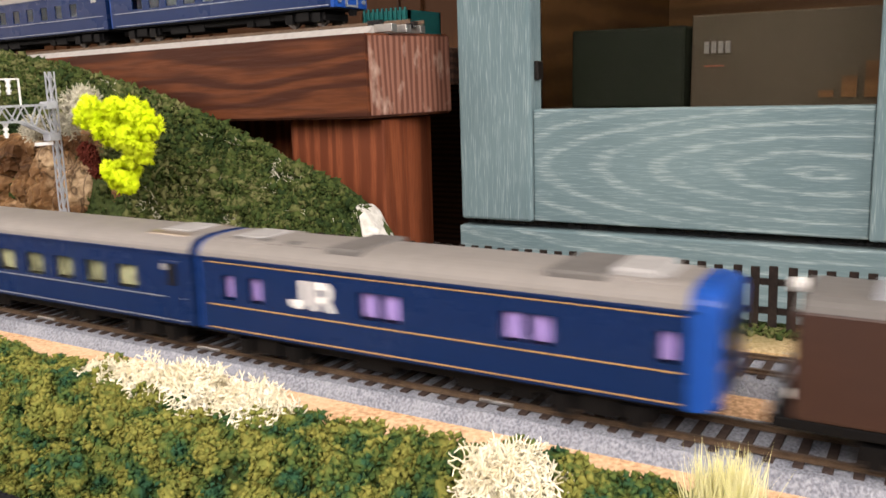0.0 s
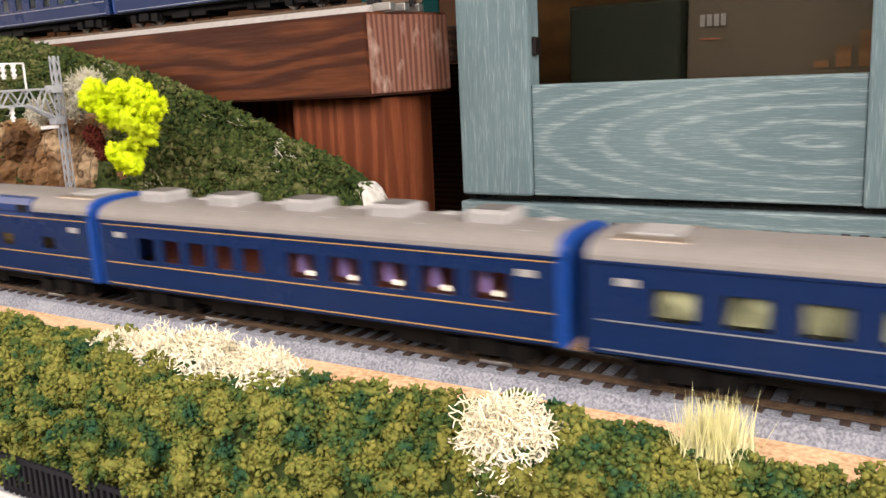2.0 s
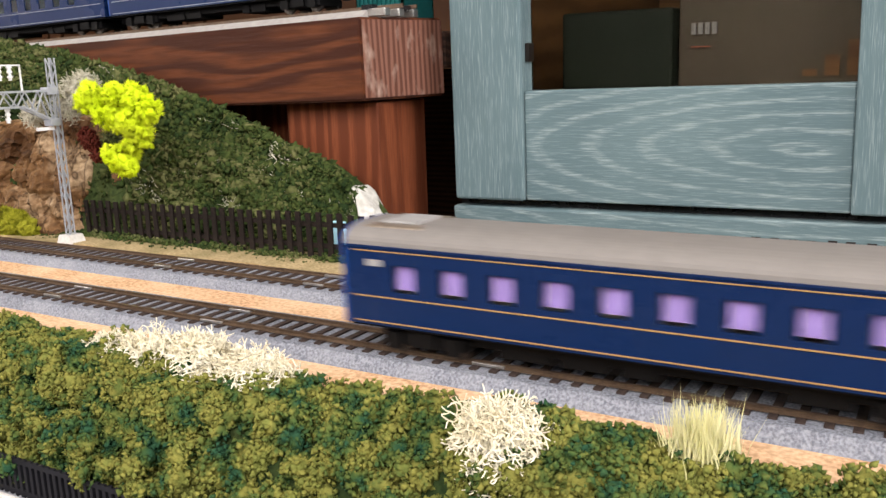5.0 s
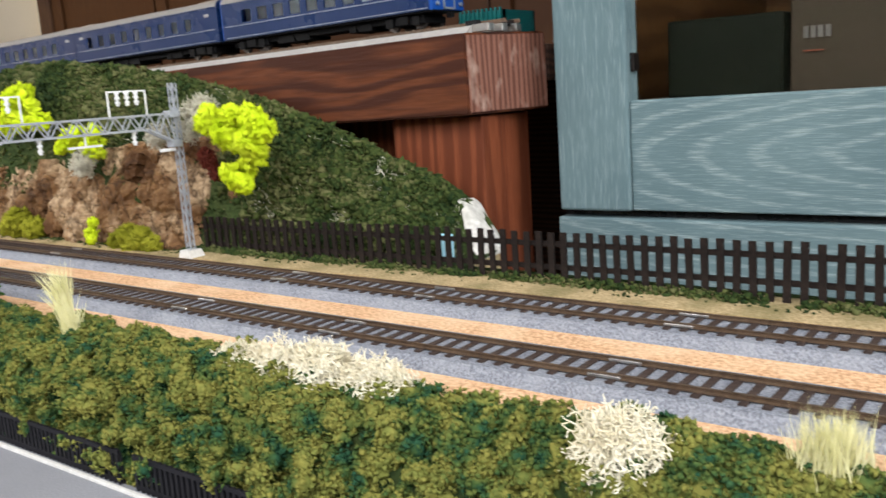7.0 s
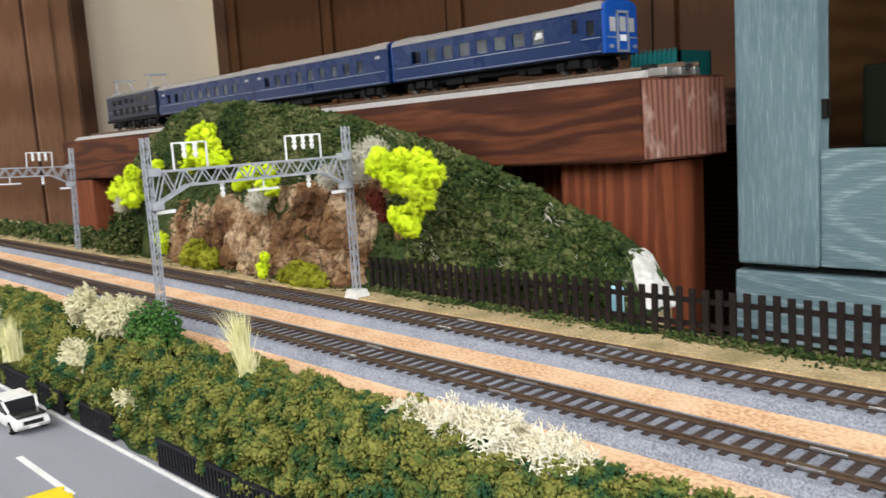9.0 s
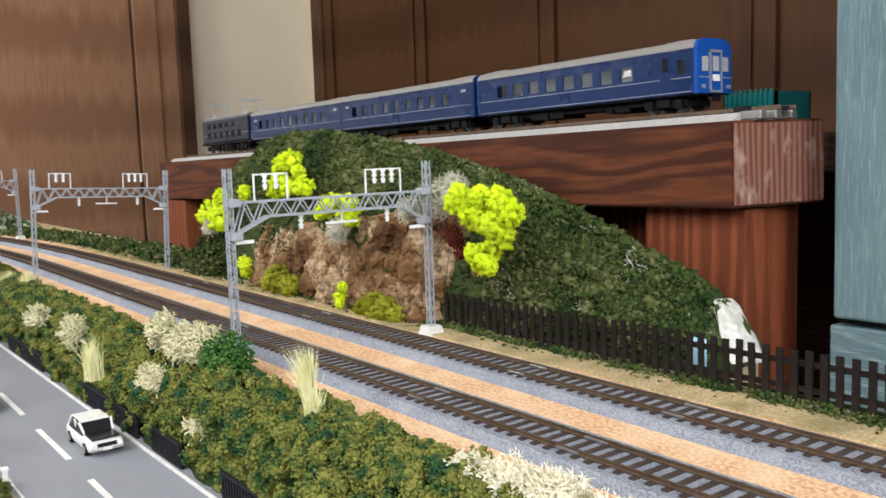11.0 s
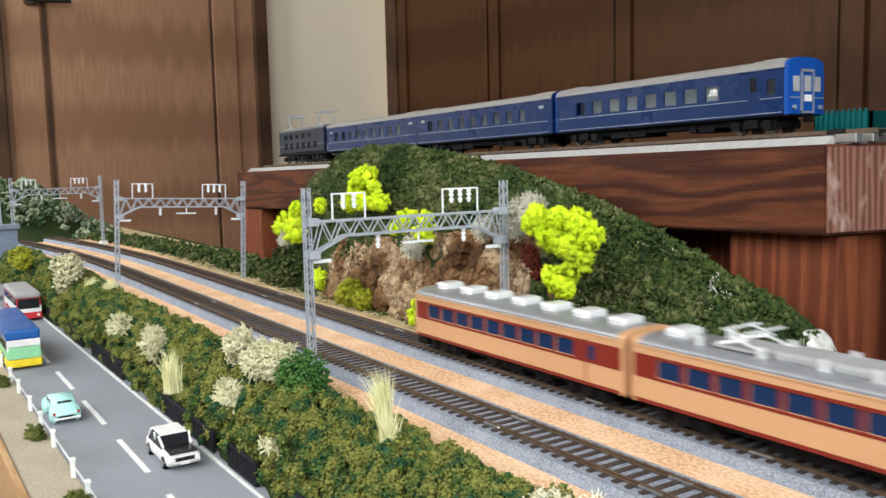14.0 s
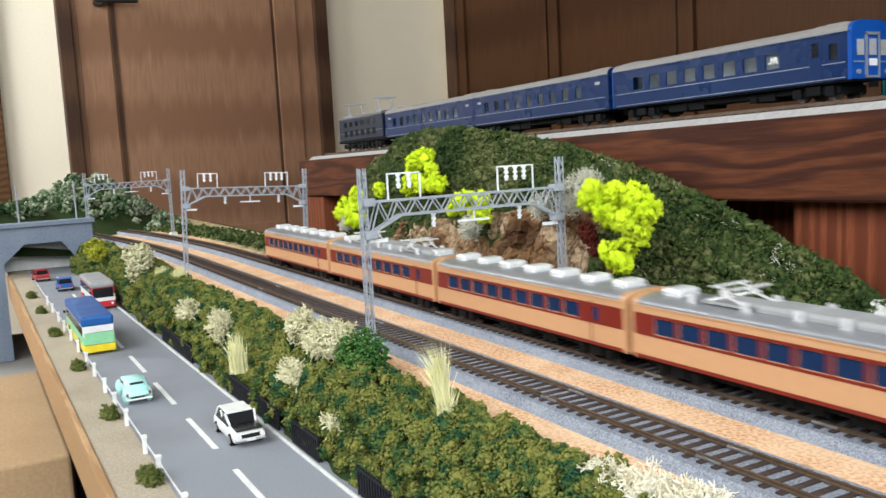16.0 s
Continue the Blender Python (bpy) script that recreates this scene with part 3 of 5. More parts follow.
            strip(bm, (sx * w / 2, sy * w / 2, 0), (sx * w / 2, sy * w / 2, h), .0007, .0007)
    n = int(h / .0066)
    for i in range(n):
        z0, z1, s = h * i / n, h * (i + 1) / n, 1 if i % 2 else -1
        for sy in (-1, 1):
            strip(bm, (-s * w / 2, sy * w / 2, z0), (s * w / 2, sy * w / 2, z1), .00045, .0004)
            strip(bm, (sy * w / 2, -s * w / 2, z0), (sy * w / 2, s * w / 2, z1), .0004, .00045)


def insulators(pt, y, z, hang, k):
    rings = []
    for i in range(k):
        q = (.0016, .0011, .0016, .0009)[i % 4]
        for zz in (z - i * hang / k - .00002, z - (i + 1) * hang / k):
            rings.append([(q * math.cos(6.2832 * n / 8), y + q * math.sin(6.2832 * n / 8), zz) for n in range(8)])
    part("insulator", loft(bmesh.new(), rings), M["insulator"], pt, "white ribbed insulator")


def portal(m, label):
    pt = thing("catenary_portal", m, label, "catenary mast", "portals over the tracks")
    for y, base in ((-.039, -.012), (.0985, 0)):
        bm = bmesh.new()
        lattice_mast(bm, .116 - base)
        bmesh.ops.translate(bm, verts=bm.verts, vec=(0, y, GZ + base))
        part("mast", bm, M["lattice"], pt, "grey lattice steel mast")
        part("plinth", loft(bmesh.new(), [[(a * s, y + b * s, z) for a, b in ((-1, -1), (1, -1), (1, 1), (-1, 1))] for s, z in ((.0064, GZ + base), (.0050, GZ + base + .006))]), M["concrete"], pt, "white concrete mast base")
    y0, y1, zt, zb = -.036, .0955, .0905, .0815
    bm = bmesh.new()
    for sx in (-.0028, .0028):
        strip(bm, (sx, y0, zt), (sx, y1, zt), .0012, .0012)
        low = [(y0, .072), (-.016, zb), (.076, zb), (y1, .072)]
        for (a, za), (b, zc) in zip(low, low[1:]):
            strip(bm, (sx, a, za), (sx, b, zc), .0012, .0012)
        k = 22
        for i in range(k):
            ya, yb = y0 + (y1 - y0) * i / k, y0 + (y1 - y0) * (i + 1) / k
            zl = lambda y: .072 + (zb - .072) * min(1, (y - y0) / .02, (y1 - y) / .02)
            if i % 2:
                strip(bm, (sx, ya, zt), (sx, yb, zl(yb)), .0009, .0007)
            else:
                strip(bm, (sx, ya, zl(ya)), (sx, yb, zt), .0009, .0007)
    for i in range(12):
        y = y0 + (y1 - y0) * i / 11
        strip(bm, (-.0028, y, zt), (.0028, y, zt), .0008, .0008)
    part("truss_beam", bm, M["lattice"], pt, "grey lattice truss beam with haunched ends")
    for y in (y0, y1):
        part("gusset", B(-.0036, .0036, y - .0035, y + .0035, .069, .0735, .0004), M["lattice"], pt)
        part("gusset", B(-.0036, .0036, y - .0035, y + .0035, .088, .0925, .0004), M["lattice"], pt)
    for ya, yb, k in ((-.023, -.002, 2), (.052, .078, 3)):
        bm = bmesh.new()
        for y in (ya, yb):
            strip(bm, (0, y, zt), (0, y, zt + .0155), .0009, .0009)
        strip(bm, (0, ya - .0005, zt + .0155), (0, yb + .0005, zt + .0155), .0009, .0009)
        part("wire_bracket", bm, M["insulator"], pt, "white rectangular wire bracket")
        for i in range(k):
            insulators(pt, ya + (yb - ya) * (i + 1) / (k + 1), zt + .0152, .0085, 6)
    for y in (.006, .067):
        insulators(pt, y, .081, .0085, 6)
    bm = bmesh.new()
    strip(bm, (0, .034, .0815), (0, .034, .0745), .0009, .0009)
    strip(bm, (-.0005, .023, .0745), (-.0005, .045, .0745), .0014, .0010)
    part("cross_arm", bm, M["insulator"], pt, "white cross arm")
    for y, s in ((-.036, 1), (.0955, -1)):
        part("side_arm", B(-.001, .001, min(y, y + s * .011), max(y, y + s * .011), .0665, .0685), M["insulator"], pt)
    return pt


p1 = portal(pose(.0066, 0, 0, 0, 0, -1.7), "grey lattice catenary portal spanning both tracks by the rock face")
tagged(copy_thing(p1, pose(-.480, 0, -.001, -2.5, 0, 1)), "grey lattice catenary portal spanning both tracks before the door")
tagged(copy_thing(p1, pose(-1.06, curve_y(-1.06), 0, 0, 0, 6)), "grey lattice catenary portal near the tunnel")

# ---- picket fence behind the tracks ----
fe = thing("picket_fence", pose(0, .1215, 0, 0, -.6, 0), "black-brown model picket fence beside the track", "fence")
for z in (-.0015, .0105):
    part("fence_rail", B(-.017, 1.0, -.0008, .0008, z, z + .0026), M["fence"], fe)
pk = bpy.data.meshes.new("picket")
bm = loft(bmesh.new(), [[(x, y, z) for y, z in ((-.002, GZ - .003), (-.0008, GZ - .003), (-.0008, .0182), (-.002, .0182))] for x in (-.0017, .0017)])
bm.to_mesh(pk), bm.free()
pk.materials.append(M["fence"])
rng = np.random.default_rng(4)
for i in range(141):
    shared("picket", pk, fe, pose(-.0148 + i * .0072, 0, rng.uniform(-.0005, .0006), 0, rng.uniform(-1.6, 1.6), 0))

# ---- foliage makers ----


def on_lobes(rng, c, r, per):
    i = np.repeat(np.arange(len(c)), per)
    d = rng.normal(size=(len(i), 3))
    d /= np.linalg.norm(d, axis=1)[:, None]
    return c[i] + d * (r[i] * rng.uniform(.72, 1.05, len(i)))[:, None]


def bush(name, at, lobe_list, grain, material, label, category="bush", group="", per=150, seed=1, spike=.7):
    """A clump of moss or foam: grains over several lobes (x, y, z, radius)."""
    rng = np.random.default_rng(seed)
    c = np.array([l[:3] for l in lobe_list])
    r = np.array([l[3] for l in lobe_list])
    rep = np.concatenate([np.full(max(12, int(per * (q / r.max()) ** 2)), k) for k, q in enumerate(r)])
    d = rng.normal(size=(len(rep), 3))
    d /= np.linalg.norm(d, axis=1)[:, None]
    pts = c[rep] + d * (r[rep] * rng.uniform(.55, 1.06, len(rep)))[:, None]
    ob = granules(name, pts, rng.uniform(grain * .6, grain * 1.3, len(pts)), material, None, seed, 1.0, 8, spike)
    ob.matrix_basis = pose(*at)
    return tagged(ob, label, category, group)


def spikes(name, roots, ways, lengths, width, material, seed=1):
    """Many thin pointed sprigs in one mesh."""
    rng = np.random.default_rng(seed)
    n = len(roots)
    side = np.cross(ways, rng.normal(size=(n, 3)))
    side /= np.linalg.norm(side, axis=1)[:, None] + 1e-9
    other = np.cross(ways, side)
    ring = [roots + width * (side * math.cos(a) + other * math.sin(a)) for a in (0, 2.094, 4.189)]
    pts = np.stack(ring + [roots + ways * lengths[:, None]], 1)
    tri = np.array(((0, 1, 3), (1, 2, 3), (2, 0, 3)))
    faces = (tri[None] + (np.arange(n) * 4)[:, None, None]).reshape(-1, 3)
    me = bpy.data.meshes.new(name)
    me.vertices.add(n * 4)
    me.vertices.foreach_set("co", pts.reshape(-1))
    me.loops.add(len(faces) * 3)
    me.loops.foreach_set("vertex_index", faces.reshape(-1).astype(np.int32))
    me.polygons.add(len(faces))
    me.polygons.foreach_set("loop_start", np.arange(0, len(faces) * 3, 3, dtype=np.int32))
    me.update(calc_edges=True)
    me.validate()
    me.materials.append(material)
    return new(name, me)


def moss(name, at, lobe_list, material, label, category="bush", group="", seed=1, subs=95, per=36, width=.00032):
    """A cushion of branching moss: lobes set with smaller cushions, each bristling with sprigs over a dense heart."""
    rng = np.random.default_rng(seed)
    roots, ways, lens, cores, sizes = [], [], [], [], []
    for x, y, z, q in lobe_list:
        c = np.array((x, y, z))
        q *= 1.14
        d = rng.normal(size=(subs, 3))
        d /= np.linalg.norm(d, axis=1)[:, None]
        sub = c + d * q * rng.uniform(.55, .88, subs)[:, None]
        for p in sub:
            sr = q * rng.uniform(.12, .22)
            w = rng.normal(size=(per, 3))
            w /= np.linalg.norm(w, axis=1)[:, None]
            roots.append(p + w * sr * .45)
            bent = w * .8 + (p - c) / q * .8 + rng.normal(size=(per, 3)) * .5
            ways.append(bent / np.linalg.norm(bent, axis=1)[:, None])
            lens.append(sr * rng.uniform(.6, 1.7, per))
            cores.append(p), sizes.append(sr * .26)
        cores.append(c), sizes.append(q * .50)
    ob = thing(name, pose(*at), label, category, group)
    hair = spikes("moss_crown", np.concatenate(roots), np.concatenate(ways), np.concatenate(lens), width, material, seed)
    hair.parent = ob
    granules("heart", np.array(cores), np.array(sizes), material, ob, seed, 1.0, 20, .3)
    return ob


def lichen(at, spread, n, material, label, seed, group="lichen clumps", thick=.00042, height=.9):
    """Short forking twigs packed into a rounded clump, over a dense heart."""
    rng = np.random.default_rng(seed)
    bm = bmesh.new()
    ob = thing("lichen_clump", pose(*at), label, "lichen", group)

    def twig(p, d, r, left):
        for _ in range(2):
            d = (d + Vector(rng.normal(size=3)) * .45).normalized()
            q = p + d * rng.uniform(.0009, .0016)
            rod(bm, p, q, r, 3, r * .88)
            p = q
            r *= .92
        if left:
            for _ in range(2):
                twig(p, (d + Vector(rng.normal(size=3)) * .8).normalized(), r * .9, left - 1)

    hearts = []
    for _ in range(int(n * 5.5)):
        u = rng.normal(size=3)
        u /= np.linalg.norm(u)
        k = rng.uniform(.55, .86)
        bump_ = 1 + .35 * noise.noise(Vector(u) * 2.2 + Vector((seed, 0, 0)))
        p = Vector((u[0] * spread[0], u[1] * spread[1], u[2] * spread[2])) * k * bump_
        d = Vector((u[0], u[1], u[2] * .8 + height * .25)).normalized()
        twig(p, d, thick * 1.25, 2)
        hearts.append(p * .72)
    tw = link("lichen_crown", bm, material, ob)
    granules("heart", np.array([h[:] for h in hearts]), rng.uniform(.0012, .0026, len(hearts)), material, ob, seed, 1.0, 8, .5)
    return ob


def tuft(at, h, n, spread, label, seed, lean=(0, 0)):
    rng = np.random.default_rng(seed)
    bm = bmesh.new()
    for _ in range(n * 2):
        a = rng.normal(size=2) * spread * .26
        d = rng.normal(size=2) * h * .11 + np.array(lean) * h
        hh = h * rng.uniform(.55, 1.05)
        w = rng.uniform(.00012, .00026)
        ang = rng.uniform(0, 3.14)
        dx, dy = w * math.cos(ang), w * math.sin(ang)
        p0 = [bm.verts.new((a[0] + s * dx, a[1] + s * dy, 0)) for s in (-1, 1)]
        p1 = [bm.verts.new((a[0] + d[0] * .35 + s * dx, a[1] + d[1] * .35 + s * dy, hh * .6)) for s in (-1, 1)]
        tip = bm.verts.new((a[0] + d[0], a[1] + d[1], hh))
        bm.faces.new((p0[0], p0[1], p1[1], p1[0])), bm.faces.new((p1[0], p1[1], tip))
    ob = link("grass_tuft", bm, M["straw"])
    ob.matrix_basis = pose(*at)
    return tagged(ob, label, "grass", "straw grass tufts")


# ---- embankment and its hedge ----


def spread_y(x, y):
    """Lets the planting widen with the road's edge, which runs askew to the tracks."""
    return y + (-0.0016 + 0.0079 * max(-.5, min(.5, x))) * min(1, max(0, (-.045 - y) / .04))


def bank_z(y, x=0):
    u = min(1, max(0, (-.036 - (y - curve_y(x) * .5)) / .047))
    return -.009 + .006 * math.sin(math.pi * u / .71) if u < .71 else -.009 - .034 * (u - .71) / .29


bm = bmesh.new()
ys = np.linspace(-.086, -.034, 16)
rows = []
for x in np.linspace(-1.04, 1.2, 220):
    rows.append([(x, spread_y(x, y) + curve_y(x) * .5, bank_z(y) - .003 + .003 * noise.noise((x * 30, y * 30, 0))) for y in ys])
loft(bm, rows, closed=False)
tagged(link("embankment", bm, M["earth"], smooth=True), "dark green planted embankment between road and track", "embankment", kind="structure")

rng = np.random.default_rng(11)
cs, rs = [], []
for i in range(3000):
    x = rng.uniform(-1.03, .66)
    y = rng.uniform(-.0800, -.0410) if i < 2100 else rng.uniform(-.0830, -.066)
    d = curve_y(x) * .5
    cs.append((x, spread_y(x, y) + d, bank_z(y) + rng.uniform(-.003, .0035) + .006 * noise.noise((x * 16, y * 16, 3))))
    rs.append(rng.uniform(.0024, .0042) + .0030 * rng.random() ** 3)
for i in range(1500):
    x, y = rng.uniform(.08, .62), rng.uniform(-.083, -.043)
    cs.append((x, spread_y(x, y), bank_z(y) + rng.uniform(-.004, .002) + .006 * noise.noise((x * 16, y * 16, 3)))), rs.append(rng.uniform(.0026, .0044))
while len(cs) < 5150:
    x, y, z = rng.uniform(-1.0, .66), rng.uniform(-.0885, -.0790), rng.uniform(-.041, -.016)
    if noise.noise((x * 14, 0, 8)) > -.18:
        cs.append((x, spread_y(x, y) + curve_y(x) * .5 + (.004 if noise.noise((x * 9, 5, 8)) < 0 else 0), z)), rs.append(rng.uniform(.0024, .0046))
cs, rs = np.array(cs), np.array(rs)
i = np.repeat(np.arange(len(cs)), np.maximum(30, (rs / .004) ** 2 * 62).astype(int))
d = rng.normal(size=(len(i), 3))
d /= np.linalg.norm(d, axis=1)[:, None]
pts = cs[i] + d * (rs[i] * rng.uniform(.80, 1.10, len(i)))[:, None]
tagged(granules("hedge", pts, rng.uniform(.00045, .00110, len(pts)), M["hedge"], None, 5, 1.0, 8, .8), "mixed olive and dark green foam hedge on the embankment", "hedge", kind="stuff")
tagged(granules("hedge_inner", cs, rs * .80, M["hedge"], None, 6, 1.0, 20, .25), "dense inner foliage of the olive green hedge", "hedge", kind="stuff")

LB = "cream branching lichen clump in the hedge"
for k, (x, y, z, sx, sy, sz, n) in enumerate(((.230, -.050, -.004, .011, .006, .006, 30), (.252, -.049, -.002, .015, .007, .008, 52), (.276, -.049, .000, .013, .008, .009, 54), (.301, -.050, -.002, .015, .008, .009, 64), (.396, -.060, -.004, .0130, .010, .015, 110))):
    lichen((x, y, z), (sx, sy, sz), int(n * 1.25), M["lichen"], LB, 20 + k, thick=.00031)
for k, (x, y, z, sx, sy, sz, n) in enumerate(((-.022, -.058, .001, .017, .010, .010, 40), (-0.006, -0.054, 0.004, .015, .009, .009, 40), (-0.032, -0.076, -0.021, .014, .007, .010, 34), (-.062, -.058, .003, .012, .008, .012, 18), (-.185, -.080, -.012, .011, .007, .012, 22), (-.285, -.082, -.014, .012, .007, .009, 14), (.046, -.082, -.030, .005, .004, .006, 4))):
    lichen((x, y, z + .006), (sx, sy, sz), int(n * 1.4), M["lichengreen"], "pale greenish lichen clump above the road", 40 + k, thick=.0006)
bush("lichen_bush", (-.572, -.072, .004), [(0, 0, .010, .017), (.016, 0, .006, .013), (-.016, .004, .004, .012), (.004, -.004, -.008, .012)], .0016, M["lichengreen"], "large pale lichen bush on the embankment", per=420, seed=60)
bush("lichen_bush", (-.80, -.090, .003), [(0, 0, .004, .015), (.02, 0, 0, .011)], .0016, M["yellowbush"], "olive yellow bush beside the tunnel", per=300, seed=61)
bush("round_bush", (.024, -.053, .002), [(0, 0, .004, .0150), (.009, -.002, .001, .011), (-.008, 0, 0, .011)], .0011, M["bushgreen"], "round fresh green foam bush by the mast", per=620, seed=62, spike=.4)
tuft((.124, -.056, -.004), .034, 150, .0042, "tall pale straw grass tuft in the hedge", 70, (-.24, .0))
tuft((.134, -.060, -.008), .021, 220, .0055, "straw grass tuft in the hedge", 71, (-.15, .0))
tuft((.444, -.047, -.012), .026, 520, .013, "pale yellow straw grass tuft by the ballast", 72)
tuft((-.095, -.092, -.022), .028, 120, .008, "straw grass tuft above the road", 73, (-.2, 0))
tuft((-.455, -.052, -.004), .016, 120, .012, "short straw grass tuft by a mast", 74)
tuft((-.50, -.060, -.004), .014, 100, .012, "short straw grass tuft by a mast", 75)

# small grass clumps on the verge
for k, (x, y) in enumerate(((.010, -.171), (-.127, -.171), (-.288, -.173), (-.46, -.175), (-.62, -.176), (.16, -.172), (-.76, -.177))):
    moss("verge_grass", (x, y, RZ + .001), [(0, 0, .002, .0065), (.006, .001, .001, .005), (-.006, 0, .001, .005)], M["vergegrass"], "small olive green grass clump on the verge", "grass", "grass clumps on the verge", 80 + k, 60, 24, .0003)

# guard posts with a low rail line
for k, x in enumerate((.065, .003, -.037, -.100, -.148, -.195, -.253, -.30, -.36, -.42, -.48, -.54, -.61, -.68, .16, .25)):
    gp = thing("guard_post", pose(x, -.1645, RZ, 0, random.uniform(-3, 3), 0), "white plastic roadside guard post", "post", "guard posts")
    part("shaft", B(-.0012, .0012, -.0012, .0012, 0, .0105, .0004), M["whitepaint"], gp)
    part("cap", B(-.0016, .0016, -.0016, .0016, .0095, .0115, .0004), M["whitepaint"], gp)

# low black roadside fence panels
for xa, xb in ((-.142, -.030), (-.004, .038), (-.46, -.40), (-.36, -.245), (-.60, -.54), (.09, .20), (.21, .33)):
    bf = thing("roadside_fence", pose(0, -0.0880, RZ, 0, 0, 0.46), "low black plastic slatted fence beside the road", "fence", "roadside fences")
    for z in (.001, .0125):
        part("fence_rail", B(xa, xb, -.0006, .0006, z, z + .0016), M["blackfence"], bf)
    sl = bpy.data.meshes.new("slat")
    bm = B(-.0007, .0007, -.0005, .0005, 0, .0145)
    bm.to_mesh(sl), bm.free()
    sl.materials.append(M["blackfence"])
    for x in np.arange(xa, xb, .0031):
        shared("slat", sl, bf, pose(x, 0, 0))
    part("backing", B(xa, xb, .0008, .0012, 0, .0125), M["blackfence"], bf)

# ---- the hill with its rock face ----
RIDGE = ((-.47, -.01), (-.44, .075), (-.40, .108), (-.34, .132), (-.27, .139), (-.19, .134), (-.10, .123), (-.035, .109), (.023, .094), (.075, .075), (.121, .055), (.162, .040), (.186, .024), (.198, .008), (.204, GZ))


def ridge(x):
    for (a, za), (b, zb) in zip(RIDGE, RIDGE[1:]):
        if a <= x <= b:
            return za + (zb - za) * (x - a) / (b - a)
    return GZ


def hill_point(x, v):
    """v from 0 at the foot to 1 on the ridge, and on to 1.3 behind it."""
    h = ridge(x) - GZ
    foot = .121 if x < .03 else .121 + .015 * min(1, (x - .03) / .05)
    if x > .15:
        foot += (x - .15) * .5
    back = .160 + .012 * min(1, max(0, (x + .1) / .2))
    back = max(back, foot + .012)
    w = min(1, v)
    steep = w ** .8 if x > .03 else w ** .62
    y = foot + (back - foot) * w ** 1.35 + max(0, v - 1) * .08
    y = min(y, .187)
    z = GZ + h * steep - max(0, v - 1) * h * .35
    return Vector((x, y, z))


bm = bmesh.new()
rows = []
for x in np.linspace(-.47, .2035, 150):
    row = []
    for v in np.linspace(0, 1.3, 34):
        p = hill_point(x, v)
        k = noise.noise((x * 26, v * 3, 1)) * .0050 + noise.noise((x * 70, v * 9, 5)) * .0036 + noise.noise((x * 160, v * 18, 9)) * .0016
        row.append((p.x, min(.1875, p.y - k), max(GZ, p.z + k * .6)))
    rows.append(row)
loft(bm, rows, closed=False)
hill = tagged(link("hill", bm, M["turf"], smooth=True), "green flocked model hill sloping down beside the fence", "hill", kind="structure")
rng = np.random.default_rng(7)
pts, sz = [], []
while len(pts) < 42000:
    x, v = rng.uniform(-.465, .184), rng.uniform(0, 1.12)
    if x < .03 and v < .42 and rng.random() < .9:
        continue
    p = hill_point(x, v)
    k = noise.noise((x * 26, v * 3, 1)) * .0050 + noise.noise((x * 70, v * 9, 5)) * .0036 + noise.noise((x * 160, v * 18, 9)) * .0016 + rng.uniform(-.0002, .0012)
    pts.append((p.x, min(.187, p.y - k - .0004), max(GZ, p.z + k * .6)))
    sz.append(rng.uniform(.0004, .0012) + .0016 * rng.random() ** 6)
tagged(granules("hill_grass", np.array(pts), np.array(sz), M["turfbits"], None, 8, 1.0, 8, 1.3), "dark green ground-foam grass covering the hill", "grass", kind="stuff")

rng = np.random.default_rng(77)
roots, ways = [], []
while len(roots) < 900:
    x, v = rng.uniform(-.10, .19), rng.uniform(.03, 1.0)
    if noise.noise((x * 34, v * 6, 14)) < .22:
        continue
    p = hill_point(x, v)
    roots.append((p.x, p.y - .0015, p.z))
    ways.append(rng.normal(size=3) * .7 + np.array((0, -.6, .5)))
ways = np.array(ways)
tagged(spikes("straw_flecks", np.array(roots), ways / np.linalg.norm(ways, axis=1)[:, None], rng.uniform(.002, .0050, len(roots)), .00024, M["lichengrey"], 3), "pale dry grass flecks on the hill", "grass", kind="stuff")

# rock face: fractured slabs in relief
bm = bmesh.new()
rows = []
for x in np.linspace(-.315, .052, 170):
    top = .050 + .022 * min(1, max(0, (x + .30) / .26)) + .006 * noise.noise((x * 30, 0, 7))
    if x > .0:
        top -= (x) * .9
    row = []
    for j in range(52):
        u = j / 51
        z = GZ + (top - GZ) * u
        q = Vector((x * 46 + .5 * noise.noise((x * 20, z * 20, 0)), z * 30, .7))
        d, pt_ = noise.voronoi(q)
        e = d[1] - d[0]
        cell = noise.noise(pt_[0] * 3.1)
        d2, pt2 = noise.voronoi(q * 2.7)
        k = .0085 * cell + .0050 * min(.3, e) / .3 + .0040 * noise.noise(pt2[0] * 5) + .0020 * min(.25, d2[1] - d2[0]) / .25 + .0012 * noise.noise((x * 300, z * 300, 2))
        edge = min(1, (x + .315) / .03, (.052 - x) / .03)
        y = .1205 + .014 * min(1, max(0, (x + .012) / .02)) - .006 * edge - k * (.3 + .7 * edge) + .016 * u ** 1.6
        row.append((x + .0025 * noise.noise(pt_[0] * 7), y, z))
    rows.append(row)
loft(bm, rows, closed=False)
tagged(link("rock_face", bm, M["rock"]), "brown fractured plaster rock face at the foot of the hill", "rock", kind="structure")
# bare plaster edge of the hill
bm = bmesh.new()
rows = []
for x in np.linspace(.180, .2040, 30):
    low = min(1, max(0, (.2025 - x) / .020))
    push = Vector((.0010, -.0036 * (1 - low) - .0008, .0010))
    rows.append([tuple(hill_point(x, v) + push + Vector((.0008, 0, .0012)) * noise.noise((x * 90, v * 6, 3))) for v in np.linspace(.94 * low, 1.2, 16)])
